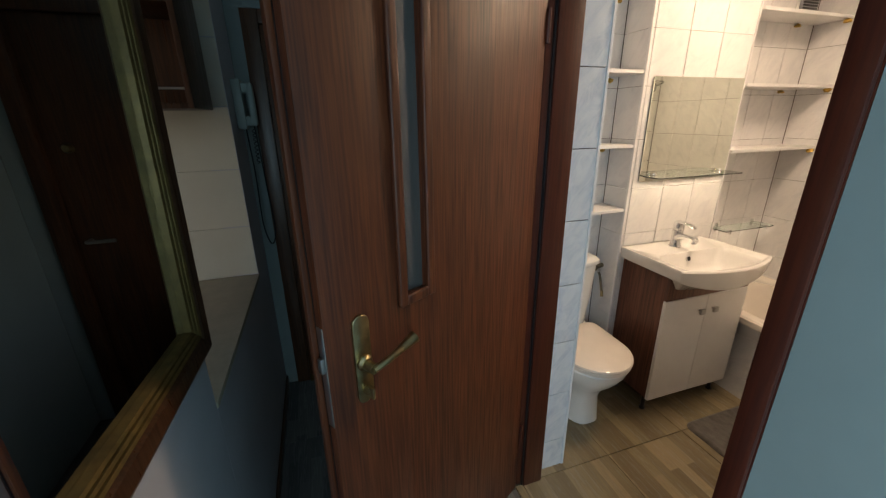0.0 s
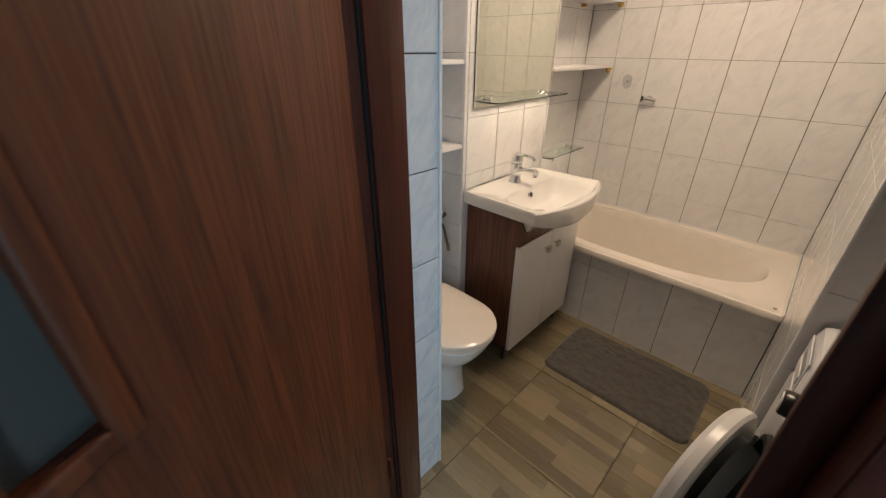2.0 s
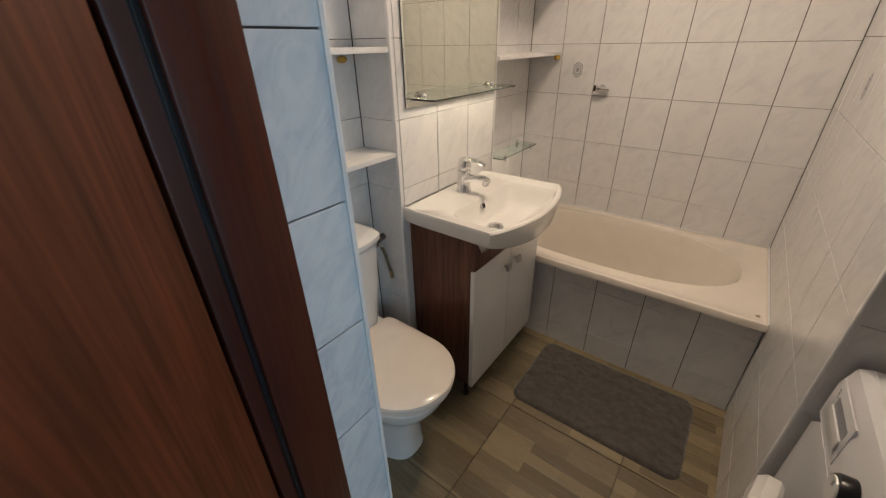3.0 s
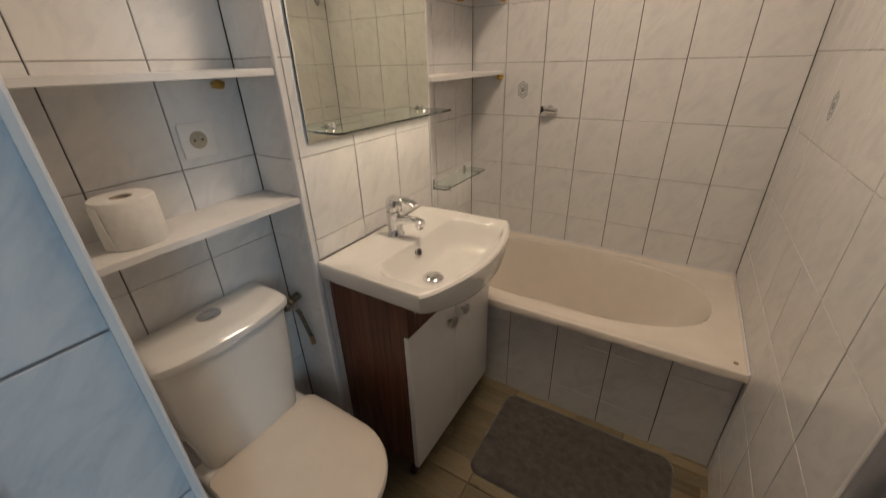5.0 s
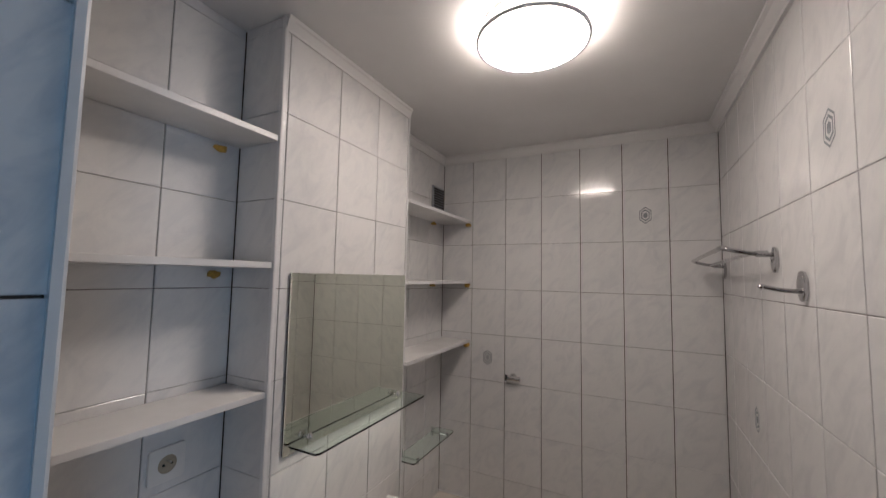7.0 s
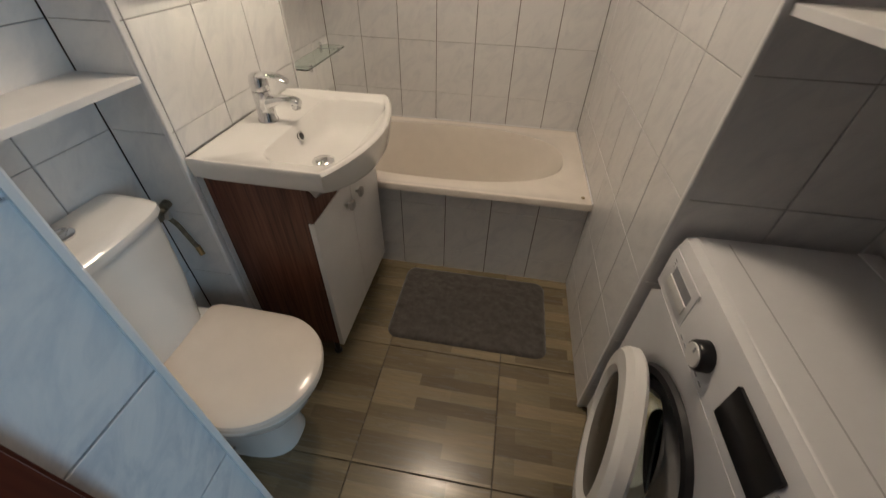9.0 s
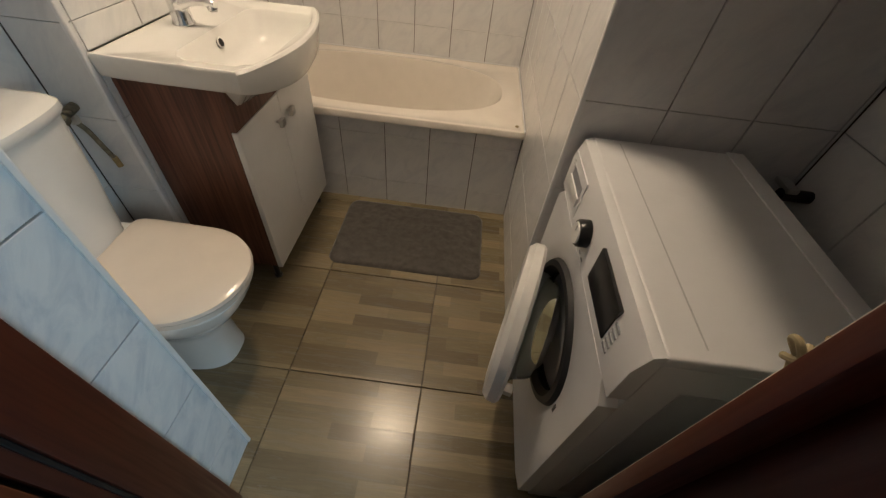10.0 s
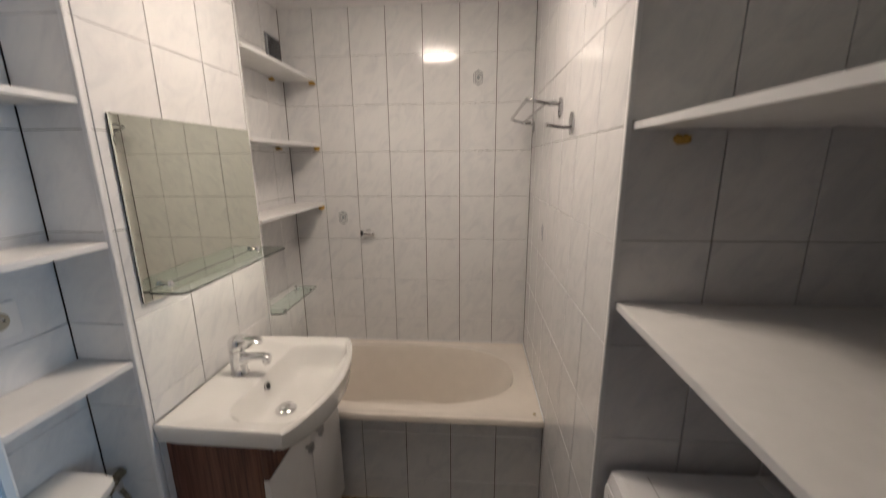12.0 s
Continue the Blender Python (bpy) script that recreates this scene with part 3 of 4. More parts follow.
def washbasin():
    b = thing("washbasin", "white ceramic washbasin with bowed front", "washbasin")
    x0, x1, yb, ys, ym, zt = 1.460, 2.044, PIER_Y - 0.002, 1.164, 1.090, 0.886
    n = 24
    outline = [(x0 + 0.006, yb), (x1 - 0.006, yb)]
    outline += [(x1 + 0.004 * i / 6, yb + (ys - yb) * i / 6) for i in range(1, 6)]
    outline += [(x1 + 0.004 + (x0 - x1 - 0.008) * i / n, ys + (ym - ys) * math.sin(math.pi * i / n) ** 0.8) for i in range(0, n + 1)]
    outline += [(x0 - 0.004 + 0.004 * i / 6, ys + (yb - ys) * i / 6) for i in range(1, 6)]
    cx, cy = 0.5 * (x0 + x1), 0.5 * (yb + ys)

    def level(z, gx, gy, belly=0.0, drop=0.0):
        out = []
        for x, y in outline:
            bow = max(0.0, (ys - y) / (ys - ym))
            out.append((cx + (x - cx) * gx, yb + (y - yb) * (gy if y < yb - 0.01 else 1) + belly * bow, z - drop * bow))
        return out

    shell = [level(zt - 0.150, 0.45, 0.55, 0.10), level(zt - 0.140, 0.70, 0.78, 0.055, 0.02), level(zt - 0.066, 0.86, 0.93, 0.035, 0.055), level(zt - 0.060, 0.965, 0.975, 0.014, 0.050),
             level(zt - 0.052, 0.985, 0.988, 0.005, 0.036), level(zt - 0.020, 0.998, 0.998, 0.0, 0.006), level(zt - 0.006, 1.0, 1.0), level(zt, 0.988, 0.988)]
    bowl_cx, bowl_cy = cx, 1.250

    def bowl(scale, z):
        """Rings that run from the outline's shape to the rounded bowl."""
        out = []
        for x, y in outline:
            a = math.atan2((y - bowl_cy) / 0.15, (x - bowl_cx) / 0.25)
            c, s = math.cos(a), math.sin(a)
            p = 2 / 5.0
            bx = 0.240 * math.copysign(abs(c) ** p, c)
            by = (0.130 if s > 0 else 0.112) * math.copysign(abs(s) ** p, s)
            out.append((bowl_cx + bx * scale, bowl_cy + by * scale, z))
        return out

    rings = shell + [level(zt + 0.001, 0.972, 0.972), level(zt - 0.003, 0.955, 0.955), bowl(1.03, zt - 0.006), bowl(1.00, zt - 0.012), bowl(0.96, zt - 0.030), bowl(0.86, zt - 0.072), bowl(0.76, zt - 0.095), bowl(0.64, zt - 0.104), bowl(0.30, zt - 0.108), bowl(0.08, zt - 0.109)]
    part("basin", loft(rings, True), M_CERAMIC, b)
    bm = lathe([(0.0350, 0.0), (0.0350, 0.007), (0.030, 0.012), (0.010, 0.0150)], 32, pose(bowl_cx - 0.050, bowl_cy + 0.032, zt - 0.1065))
    part("pop_up_waste", bm, M_CHROME, b, "chrome pop-up waste")
    m2 = Matrix.Translation((bowl_cx - 0.018, bowl_cy + 0.1115, zt - 0.040)) @ pose(0, 0, 0, 72)
    part("overflow_hole", lathe([(0.0115, -0.004), (0.0115, 0.004)], 20, m2), M_BLACK, b)
    part("overflow_ring", lathe([(0.0115, 0.002), (0.0115, 0.0055), (0.0145, 0.0055), (0.0145, 0.002)], 24, m2, cap=False), M_CHROME, b)


washbasin()


def tap():
    t = thing("basin_tap", "chrome single-lever mixer tap on the washbasin", "tap", pose(1.752, 1.466, 0.8825) @ Matrix.Scale(1.12, 4))
    bm = lathe([(0.028, 0), (0.028, 0.004), (0.0245, 0.010), (0.0235, 0.045), (0.0240, 0.078), (0.0235, 0.082)], 32)
    spout = []
    for y, z, w, h in ((0.004, 0.044, 0.020, 0.020), (-0.022, 0.052, 0.019, 0.017), (-0.050, 0.060, 0.017, 0.012), (-0.080, 0.062, 0.0155, 0.010), (-0.100, 0.058, 0.0150, 0.010), (-0.106, 0.056, 0.012, 0.008)):
        spout.append([(w * math.copysign(abs(math.cos(q)) ** 0.8, math.cos(q)), y, z + h * math.copysign(abs(math.sin(q)) ** 0.8, math.sin(q))) for q in (2 * math.pi * i / 20 for i in range(20))])
    loft(spout, True, bm)
    rod((0, -0.092, 0.052), (0, -0.094, 0.042), 0.0125, 20, bm)
    body = part("body", bm, M_CHROME, t)
    part("aerator", rod((0, -0.094, 0.0425), (0, -0.0945, 0.0385), 0.0105, 20), M_STEEL, body)
    bm = lathe([(0.0235, 0.0835), (0.0245, 0.092), (0.0240, 0.108), (0.0205, 0.120), (0.012, 0.127), (0.003, 0.129)], 32)
    arm = []
    for y, z, w, h in ((0.010, 0.114, 0.018, 0.010), (-0.012, 0.121, 0.0185, 0.008), (-0.036, 0.123, 0.0180, 0.0065), (-0.060, 0.119, 0.0170, 0.0055), (-0.078, 0.112, 0.0150, 0.005), (-0.084, 0.109, 0.011, 0.004)):
        arm.append([(w * math.copysign(abs(math.cos(q)) ** 0.7, math.cos(q)), y, z + h * math.sin(q)) for q in (2 * math.pi * i / 20 for i in range(20))])
    loft(arm, True, bm)
    part("lever", bm, M_CHROME, t)


tap()


# ---- toilet ----
def toilet():
    t = thing("toilet", "white ceramic close-coupled toilet with closed cream lid", "toilet", pose(1.175, 0, 0))
    def section(z, a, yf, yb, power=2.3):
        cy, b = 0.5 * (yf + yb), 0.5 * (yb - yf)
        return [(x, y, z) for x, y in oval(0, cy, a, b, 40, power)]
    bowl = [section(0.0, 0.098, 1.290, 1.640, 2.8), section(0.02, 0.095, 1.292, 1.638, 2.8), section(0.16, 0.090, 1.300, 1.640, 2.6), section(0.22, 0.108, 1.270, 1.650, 2.5),
            section(0.29, 0.150, 1.205, 1.665, 2.4), section(0.345, 0.172, 1.172, 1.680, 2.4), section(0.385, 0.178, 1.160, 1.685, 2.5), section(0.398, 0.172, 1.166, 1.680, 2.5)]
    part("bowl", loft(bowl), M_CERAMIC, t)

    def lid_outline(grow):
        pts = [(0.180 * math.cos(math.pi + math.pi * i / 24), 1.330 + 0.188 * math.sin(math.pi + math.pi * i / 24)) for i in range(25)]
        pts += [(0.183, 1.42), (0.184, 1.50), (0.182, 1.550), (0.172, 1.570), (0.155, 1.576), (-0.155, 1.576), (-0.172, 1.570), (-0.182, 1.550), (-0.184, 1.50), (-0.183, 1.42)]
        return [(x * (1 + grow / 0.18), 1.36 + (y - 1.36) * (1 + grow / 0.21)) for x, y in pts]
    part("seat", prism(lid_outline(-0.004), 0.400, 0.416, 0.006, 3), M_SEAT, t, "cream plastic seat")
    o = [lid_outline(g) for g in (-0.004, 0.0, -0.003, -0.016, -0.07)]
    rings = [[(x, y, z) for x, y in ol] for ol, z in zip(o, (0.4175, 0.424, 0.434, 0.4405, 0.4435))]
    part("lid", loft(rings), M_SEAT, t, "closed cream plastic lid")
    part("rear_deck", box(-0.176, 0.176, 1.500, 1.660, 0.330, 0.4165, 0.016, 3), M_CERAMIC, t)
    for s in (-0.075, 0.075):
        part("hinge", box(s - 0.016, s + 0.016, 1.572, 1.596, 0.4168, 0.436, 0.005, 3), M_SEAT, t)
    # cistern with bowed front, narrower at the foot
    def tank(z, w, yf, grow=0.0):
        out = [(x, 1.712 + grow * 0.3) for x in (w + grow, -w - grow)]
        out += [((w + grow) * -math.cos(math.pi * i / 16) * (1 if 0 < i < 16 else 1), yf + 0.06 * (1 - math.sin(math.pi * i / 16) ** 0.6) - grow) for i in range(17)]
        return [(x, min(y, 1.714), z) for x, y in out]
    part("cistern", loft([tank(0.400, 0.140, 1.575), tank(0.42, 0.150, 1.568), tank(0.60, 0.166, 1.556), tank(0.790, 0.176, 1.548)]), M_CERAMIC, t)
    part("cistern_lid", loft([tank(0.791, 0.178, 1.546, 0.003), tank(0.803, 0.178, 1.544, 0.007), tank(0.818, 0.178, 1.545, 0.006), tank(0.829, 0.176, 1.552, 0.0), tank(0.833, 0.160, 1.575, 0.0)]), M_CERAMIC, t)
    bm = lathe([(0.030, 0), (0.030, 0.005), (0.026, 0.008)], 28, pose(0.0, 1.655, 0.832))
    btn = part("flush_button", bm, M_CHROME, t, "round chrome dual flush button")
    part("button_split", box(-0.024, 0.024, 1.653, 1.657, 0.8402, 0.8412), M_STEEL, btn)
    part("floor_bolt", lathe([(0.007, 0), (0.006, 0.010)], 10, pose(-0.0945, 1.46, 0.055, 0, -90, 0)), M_STEEL, t)


toilet()

# angle valve with a corroded hose beside the cistern
valve = thing("angle_valve", "corroded angle valve with braided hose by the cistern", "valve")
part("body", rod((1.449, 1.655, 0.742), (1.400, 1.648, 0.738), 0.013, 14), M_LIME, valve)
part("wheel", lathe([(0.020, 0), (0.022, 0.006), (0.018, 0.016)], 12, pose(1.400, 1.650, 0.735, 0, -90, 0)), M_LIME, valve)
part("lever", box(1.392, 1.404, 1.618, 1.668, 0.746, 0.756, 0.003), M_LIME, valve, "corroded valve lever")
part("nut", lathe([(0.013, 0), (0.013, 0.020), (0.010, 0.024)], 6, pose(1.425, 1.652, 0.706)), M_STEEL, valve)
part("hose", tube([(1.425, 1.652, 0.708), (1.431, 1.640, 0.68), (1.436, 1.630, 0.63), (1.440, 1.620, 0.585)], 0.0068), M_LIME, valve, "braided hose")
part("hose_end", rod((1.440, 1.620, 0.592), (1.4405, 1.617, 0.560), 0.0085, 12), M_BRASS, valve)


# ---- shelves ----
def shelf(name, label, x0, x1, y0, y1, z, t=0.0165, group=""):
    """A board with a glued edge band along its open front; the front is the side nearer the room's middle."""
    ob = thing(name, label, "shelf", group=group)
    e = 0.0014
    front_low = y0 > 0.5
    a, c = (y0 + e, y1) if front_low else (y0, y1 - e)
    part("board", box(x0, x1, a, c, z - t, z, 0.0015), M_SHELF, ob)
    f = (y0, y0 + e - 0.0001) if front_low else (y1 - e + 0.0001, y1)
    part("edge_band", box(x0, x1, *f, z - t + 0.0006, z - 0.0006, 0.0004, 1), M_TRIM, ob)
    return ob


def foam(x, y, z, r=0.02):
    bm = bmesh.new()
    bmesh.ops.create_icosphere(bm, subdivisions=2, radius=r)
    for v in bm.verts:
        v.co *= 0.75 + 0.5 * noise.noise(v.co * 70 + Vector((x * 9, y * 9, z * 9)))
        v.co.z *= 0.6
    bm.transform(pose(x, y, z))
    return solid("foam_blob", bm, M_FOAM, "blob of yellow mounting foam under a shelf", "foam", "", "foam blobs")


for z in (1.095, 1.423, 1.764, 2.114):
    shelf("recess_shelf", "white board shelf in the tiled toilet recess", JAMB_X + 0.003, PIER_X0 - 0.001, PIER_Y + 0.004, BACK - 0.001, z, group="recess shelves")
for z in (1.374, 1.714, 2.066):
    shelf("niche_shelf", "white board shelf in the niche above the bathtub", PIER_X1 + 0.001, FAR - 0.001, 1.535, BACK - 0.001, z, group="niche shelves")
    foam(FAR - 0.026, 1.545, z - 0.028, 0.024)
    if z > 1.5:
        foam(FAR - 0.16, BACK - 0.016, z - 0.029, 0.020)
for z in (1.421, 1.762, 2.112):
    foam(1.395, BACK - 0.008, z - 0.034, 0.022)
SH_Y = RIGHT - 0.012
for z in (1.288, 1.689):
    shelf("machine_shelf", "deep white board shelf above the washing machine", NICHE_X0 + 0.002, NICHE_X - 0.001, NICHE_Y + 0.002, SH_Y, z, 0.017, "machine shelves")
foam(NICHE_X - 0.012, 0.215, 1.652, 0.022)

# toilet roll
roll = thing("toilet_roll", "white toilet paper roll standing on a shelf", "toilet roll", pose(1.088, 1.636, 1.0955))
part("paper", lathe([(0.020, 0.0), (0.056, 0.0), (0.058, 0.003), (0.058, 0.097), (0.056, 0.100), (0.022, 0.100), (0.020, 0.098), (0.020, 0.0)], 36, cap=False), M_PAPER, roll)
part("core", lathe([(0.0195, 0.001), (0.0195, 0.099), (0.0185, 0.099), (0.0185, 0.001)], 24, cap=False), M_COUNTER, roll, "brown cardboard core")
part("loose_sheet", loft([[(-0.050 - 0.010 * k, -0.030 - 0.006 * k, z), (-0.0585 - 0.004 * k, 0.0 - 0.01 * k, z), (-0.0595 - 0.004 * k, 0.0 - 0.01 * k, z), (-0.051 - 0.010 * k, -0.031 - 0.006 * k, z)] for k, z in ((0, 0.002), (0.5, 0.05), (0.8, 0.094))]), M_PAPER, roll)

# socket
sock = thing("wall_socket", "white single wall socket in the tiled recess", "socket", basis((1.309, BACK - 0.001, 1.266), (1, 0, 0), (0, 0, 1)))
part("plate", prism(rounded_rect(-0.041, 0.041, -0.041, 0.041, 0.006), 0, 0.009, 0.003), M_WHITE, sock)
part("well", lathe([(0.0215, 0.0092), (0.0205, 0.0094), (0.019, 0.0100), (0.0185, 0.0095)], 28), M_COUNTER, sock, "recessed socket face")
for sx in (-0.0095, 0.0095):
    part("hole", lathe([(0.003, 0.0101), (0.003, 0.0106)], 12, pose(sx, 0, 0)), M_BLACK, sock)
part("earth_pin", rod((0, 0.008, 0.010), (0, 0.008, 0.022), 0.0025), M_STEEL, sock)

# ---- mirror and glass shelves ----
MX0, MX1, MZ0, MZ1 = 1.509, 2.106, 1.235, 1.736
mirror = thing("bathroom_mirror", "rectangular unframed wall mirror above the washbasin", "mirror")
bm = loft([[(x, y, z) for x, z in ((MX0 + i, MZ0 + i), (MX1 - i, MZ0 + i), (MX1 - i, MZ1 - i), (MX0 + i, MZ1 - i))] for y, i in ((PIER_Y - 0.006, 0.0), (PIER_Y - 0.010, 0.0), (PIER_Y - 0.0110, 0.004))])
part("mirror_glass", bm, M_MIRROR, mirror, smooth=False)
part("backing", box(MX0 + 0.002, MX1 - 0.002, PIER_Y - 0.0058, PIER_Y - 0.0005, MZ0 + 0.002, MZ1 - 0.002), M_BLACK, mirror)


def glass_shelf(x0, x1, y0, y1, z, brackets, label, clip):
    g = thing("glass_shelf", label, "glass shelf", group="glass shelves")
    p = part("glass", prism(rounded_rect(x0, x1, y0, y1, 0.012), z, z + 0.006, 0.001, 1), M_GLASS, g, "greenish clear glass", smooth=False)
    p.visible_shadow = False
    for bx in brackets:
        if clip:
            bm = lathe([(0.011, 0), (0.011, 0.003), (0.008, 0.008), (0.006, 0.012)], 20, pose(bx, y1 - 0.012, z + 0.006))
            rod((bx, y1 + 0.002, z + 0.003), (bx, y1 - 0.022, z + 0.003), 0.007, 12, bm)
        else:
            bm = prism(rounded_rect(-0.013, 0.013, -0.024, 0.030, 0.010), 0, 0.007, 0.002, m=basis((bx, y1 + 0.001, z), (1, 0, 0), (0, 0, 1)))
            rod((bx, y1, z - 0.006), (bx, y0 + 0.02, z - 0.006), 0.0045, 12, bm)
            box(bx - 0.006, bx + 0.006, y0 + 0.008, y0 + 0.020, z - 0.018, z + 0.012, 0.002, bm=bm)
        part("bracket", bm, M_CHROME, g, "chrome bracket")
    return p


glass_shelf(1.515, 2.090, 1.425, PIER_Y - 0.014, 1.262, (1.585, 2.045), "narrow glass shelf with chrome clips under the mirror", True)
glass_shelf(2.33, 2.775, 1.605, BACK - 0.001, 0.858, (2.385, 2.715), "small glass shelf with chrome brackets above the bathtub", False)

# vent grille
vent = thing("air_vent", "small dark plastic ventilation grille near the ceiling", "vent")
part("frame", box(2.652, 2.792, BACK - 0.012, BACK - 0.0005, 2.110, 2.262, 0.003), M_APPLGREY, vent)
for i in range(9):
    part("slat", box(2.664, 2.780, BACK - 0.018, BACK - 0.0125, 2.124 + 0.0145 * i, 2.132 + 0.0145 * i), M_BLACK, vent, smooth=False)

# shower pipe stub on the wall behind the bath
stub = thing("pipe_stub", "short chrome pipe stub on the wall above the bathtub", "pipe")
part("rose", lathe([(0.020, 0), (0.019, 0.006), (0.014, 0.012)], 22, pose(FAR - 0.0005, 1.276, 1.196, 0, -90, 0)), M_CHROME, stub)
part("pipe", rod((FAR - 0.018, 1.236, 1.191), (FAR - 0.046, 1.300, 1.198), 0.0135, 20), M_CHROME, stub)
part("opening", rod((FAR - 0.0455, 1.299, 1.1979), (FAR - 0.0500, 1.309, 1.1991), 0.0155, 20), M_BLACK, stub)

# towel rail and hook on the tiled wall
rail = thing("towel_rail", "chrome double towel rail on the tiled wall", "towel rail")
RX0, RX1, RZ = 2.098, 2.748, 1.812
for x, z in ((RX0, RZ), (RX1, RZ - 0.014)):
    part("rose", prism(oval(0, 0, 0.017, 0.036, 28), 0, 0.011, 0.004, m=basis((x, RIGHT + 0.0005, z - 0.014), (-1, 0, 0), (0, 0, 1))), M_RAIL, rail, "oval chrome rose")
part("outer_bar", tube([(RX0, RIGHT + 0.008, RZ), (RX0 + 0.004, RIGHT + 0.050, RZ + 0.004), (RX0 + 0.012, RIGHT + 0.096, RZ + 0.014), (RX0 + 0.034, RIGHT + 0.122, RZ + 0.023), (RX0 + 0.12, RIGHT + 0.124, RZ + 0.021),
                        (RX1 - 0.14, RIGHT + 0.125, RZ + 0.012), (RX1 - 0.045, RIGHT + 0.123, RZ + 0.008), (RX1 - 0.012, RIGHT + 0.092, RZ), (RX1 - 0.003, RIGHT + 0.048, RZ - 0.008), (RX1, RIGHT + 0.008, RZ - 0.014)], 0.0068, 12), M_RAIL, rail)
part("inner_bar", tube([(RX0 + 0.006, RIGHT + 0.058, RZ + 0.004), (0.5 * (RX0 + RX1), RIGHT + 0.060, RZ - 0.002), (RX1 - 0.003, RIGHT + 0.058, RZ - 0.007)], 0.0058, 12), M_RAIL, rail)
for x, z in ((RX0 + 0.004, RZ + 0.003), (RX1 - 0.002, RZ - 0.009)):
    part("collar", rod((x, RIGHT + 0.020, z), (x + 0.001, RIGHT + 0.046, z + 0.001), 0.0098, 18), M_RAIL, rail)
hook = thing("wall_hook", "chrome wall hook with oval rose on the tiles", "hook")
HX, HZ = 1.915, 1.727
part("rose", prism(oval(0, 0, 0.022, 0.036, 28), 0, 0.010, 0.003, m=basis((HX, RIGHT + 0.0005, HZ), (-1, 0, 0), (0, 0, 1))), M_RAIL, hook)
part("peg", tube([(HX, RIGHT + 0.008, HZ - 0.012), (HX + 0.004, RIGHT + 0.040, HZ - 0.010), (HX + 0.010, RIGHT + 0.078, HZ - 0.002)], 0.0055), M_RAIL, hook)
part("tip", lathe([(0.004, -0.006), (0.008, 0), (0.004, 0.006)], 14, pose(HX + 0.010, RIGHT + 0.080, HZ - 0.002)), M_RAIL, hook)


# ---- washing machine ----
def washing_machine():
    x0, x1, yf, yb, zt = 0.840, 1.440, 0.302, -0.090, 0.845
    w = thing("washing_machine", "white front-loading washing machine with door ajar", "washing machine")
    bm = box(x0, x1, yb, yf - 0.035, 0.012, zt - 0.026, 0.006)
    body = part("body", bm, M_APPL, w)
    # thin plate whose grey stands in for shade in the pressed side
    part("side_recess", box(x0 - 0.002, x0 + 0.001, yb + 0.06, yf - 0.10, 0.10, zt - 0.10, 0.0008), M_GROOVE_SHADE, body, "pressed white side panel, its shade painted in pale grey")
    top = part("top", box(x0 - 0.002, x1 + 0.002, yb - 0.01, yf - 0.030, zt - 0.0255, zt, 0.007, 3), M_APPL, w, "white lid")
    # grey strip on the lid in place of a groove's shadow
    part("lid_groove", box(x0 + 0.02, x1 - 0.02, yf - 0.095, yf - 0.092, zt - 0.0003, zt + 0.0006), M_GROOVE_SHADE, top)
    part("rear_strip", box(x0, x1, yb - 0.008, yb + 0.035, zt + 0.0002, zt + 0.004, 0.002), M_APPL, top)
    # front panel with the round opening
    cx, cz, R = 1.140, 0.435, 0.185
    n = 48
    bm = bmesh.new()
    hx0, hx1, hz0, hz1 = x0, x1, 0.012, 0.700
    outer, inner, deep = [], [], []
    for i in range(n):
        a = 2 * math.pi * i / n
        c, s = math.cos(a), math.sin(a)
        k = min((hx1 - cx) / c if c > 1e-6 else 1e9, (hx0 - cx) / c if c < -1e-6 else 1e9, (hz1 - cz) / s if s > 1e-6 else 1e9, (hz0 - cz) / s if s < -1e-6 else 1e9)
        outer.append((cx + c * k, yf, cz + s * k))
        inner.append((cx + c * (R + 0.03), yf, cz + s * (R + 0.03)))
        deep.append((cx + c * R, yf - 0.012, cz + s * R))
    back = [(x, yf - 0.034, z) for x, y, z in outer]
    loft([back, outer, inner, deep], False, bm)
    part("front_panel", bm, M_APPL, w)
    bm = prism([(yf - 0.034, 0.7005), (yf - 0.001, 0.7005), (yf - 0.001, 0.79), (yf - 0.014, zt - 0.008), (yf - 0.029, zt - 0.002), (yf - 0.034, zt - 0.002)], 0, x1 - x0, 0.002, m=Matrix(((0, 0, 1, x0), (1, 0, 0, 0), (0, 1, 0, 0), (0, 0, 0, 1))))
    panel = part("control_panel", bm, M_APPL, w)
    part("display", box(0.935, 1.080, yf - 0.006, yf + 0.002, 0.728, 0.813, 0.002), M_BLACK, panel, "black display")
    for i in range(5):
        part("button", box(0.906, 0.928, yf - 0.002, yf + 0.0008, 0.727 + 0.015 * i, 0.733 + 0.015 * i), M_APPLGREY, panel, smooth=False)
    for i in range(6):
        part("mark", box(1.135 + 0.022 * i, 1.147 + 0.022 * i, yf - 0.002, yf + 0.0004, 0.712, 0.715), M_APPLGREY, panel, smooth=False)
    knob = lathe([(0.031, 0), (0.030, 0.020), (0.027, 0.024)], 30, basis((1.168, yf, 0.765), (-1, 0, 0), (0, 0, 1)))
    k = part("programme_knob", knob, M_BLACK, panel, "black programme knob with pale cap")
    part("cap", lathe([(0.024, 0.0242), (0.023, 0.027)], 30, basis((1.168, yf, 0.765), (-1, 0, 0), (0, 0, 1))), M_WHITE, k)
    part("pointer", box(1.166, 1.170, yf + 0.0272, yf + 0.0278, 0.772, 0.784), M_APPLGREY, k, smooth=False)
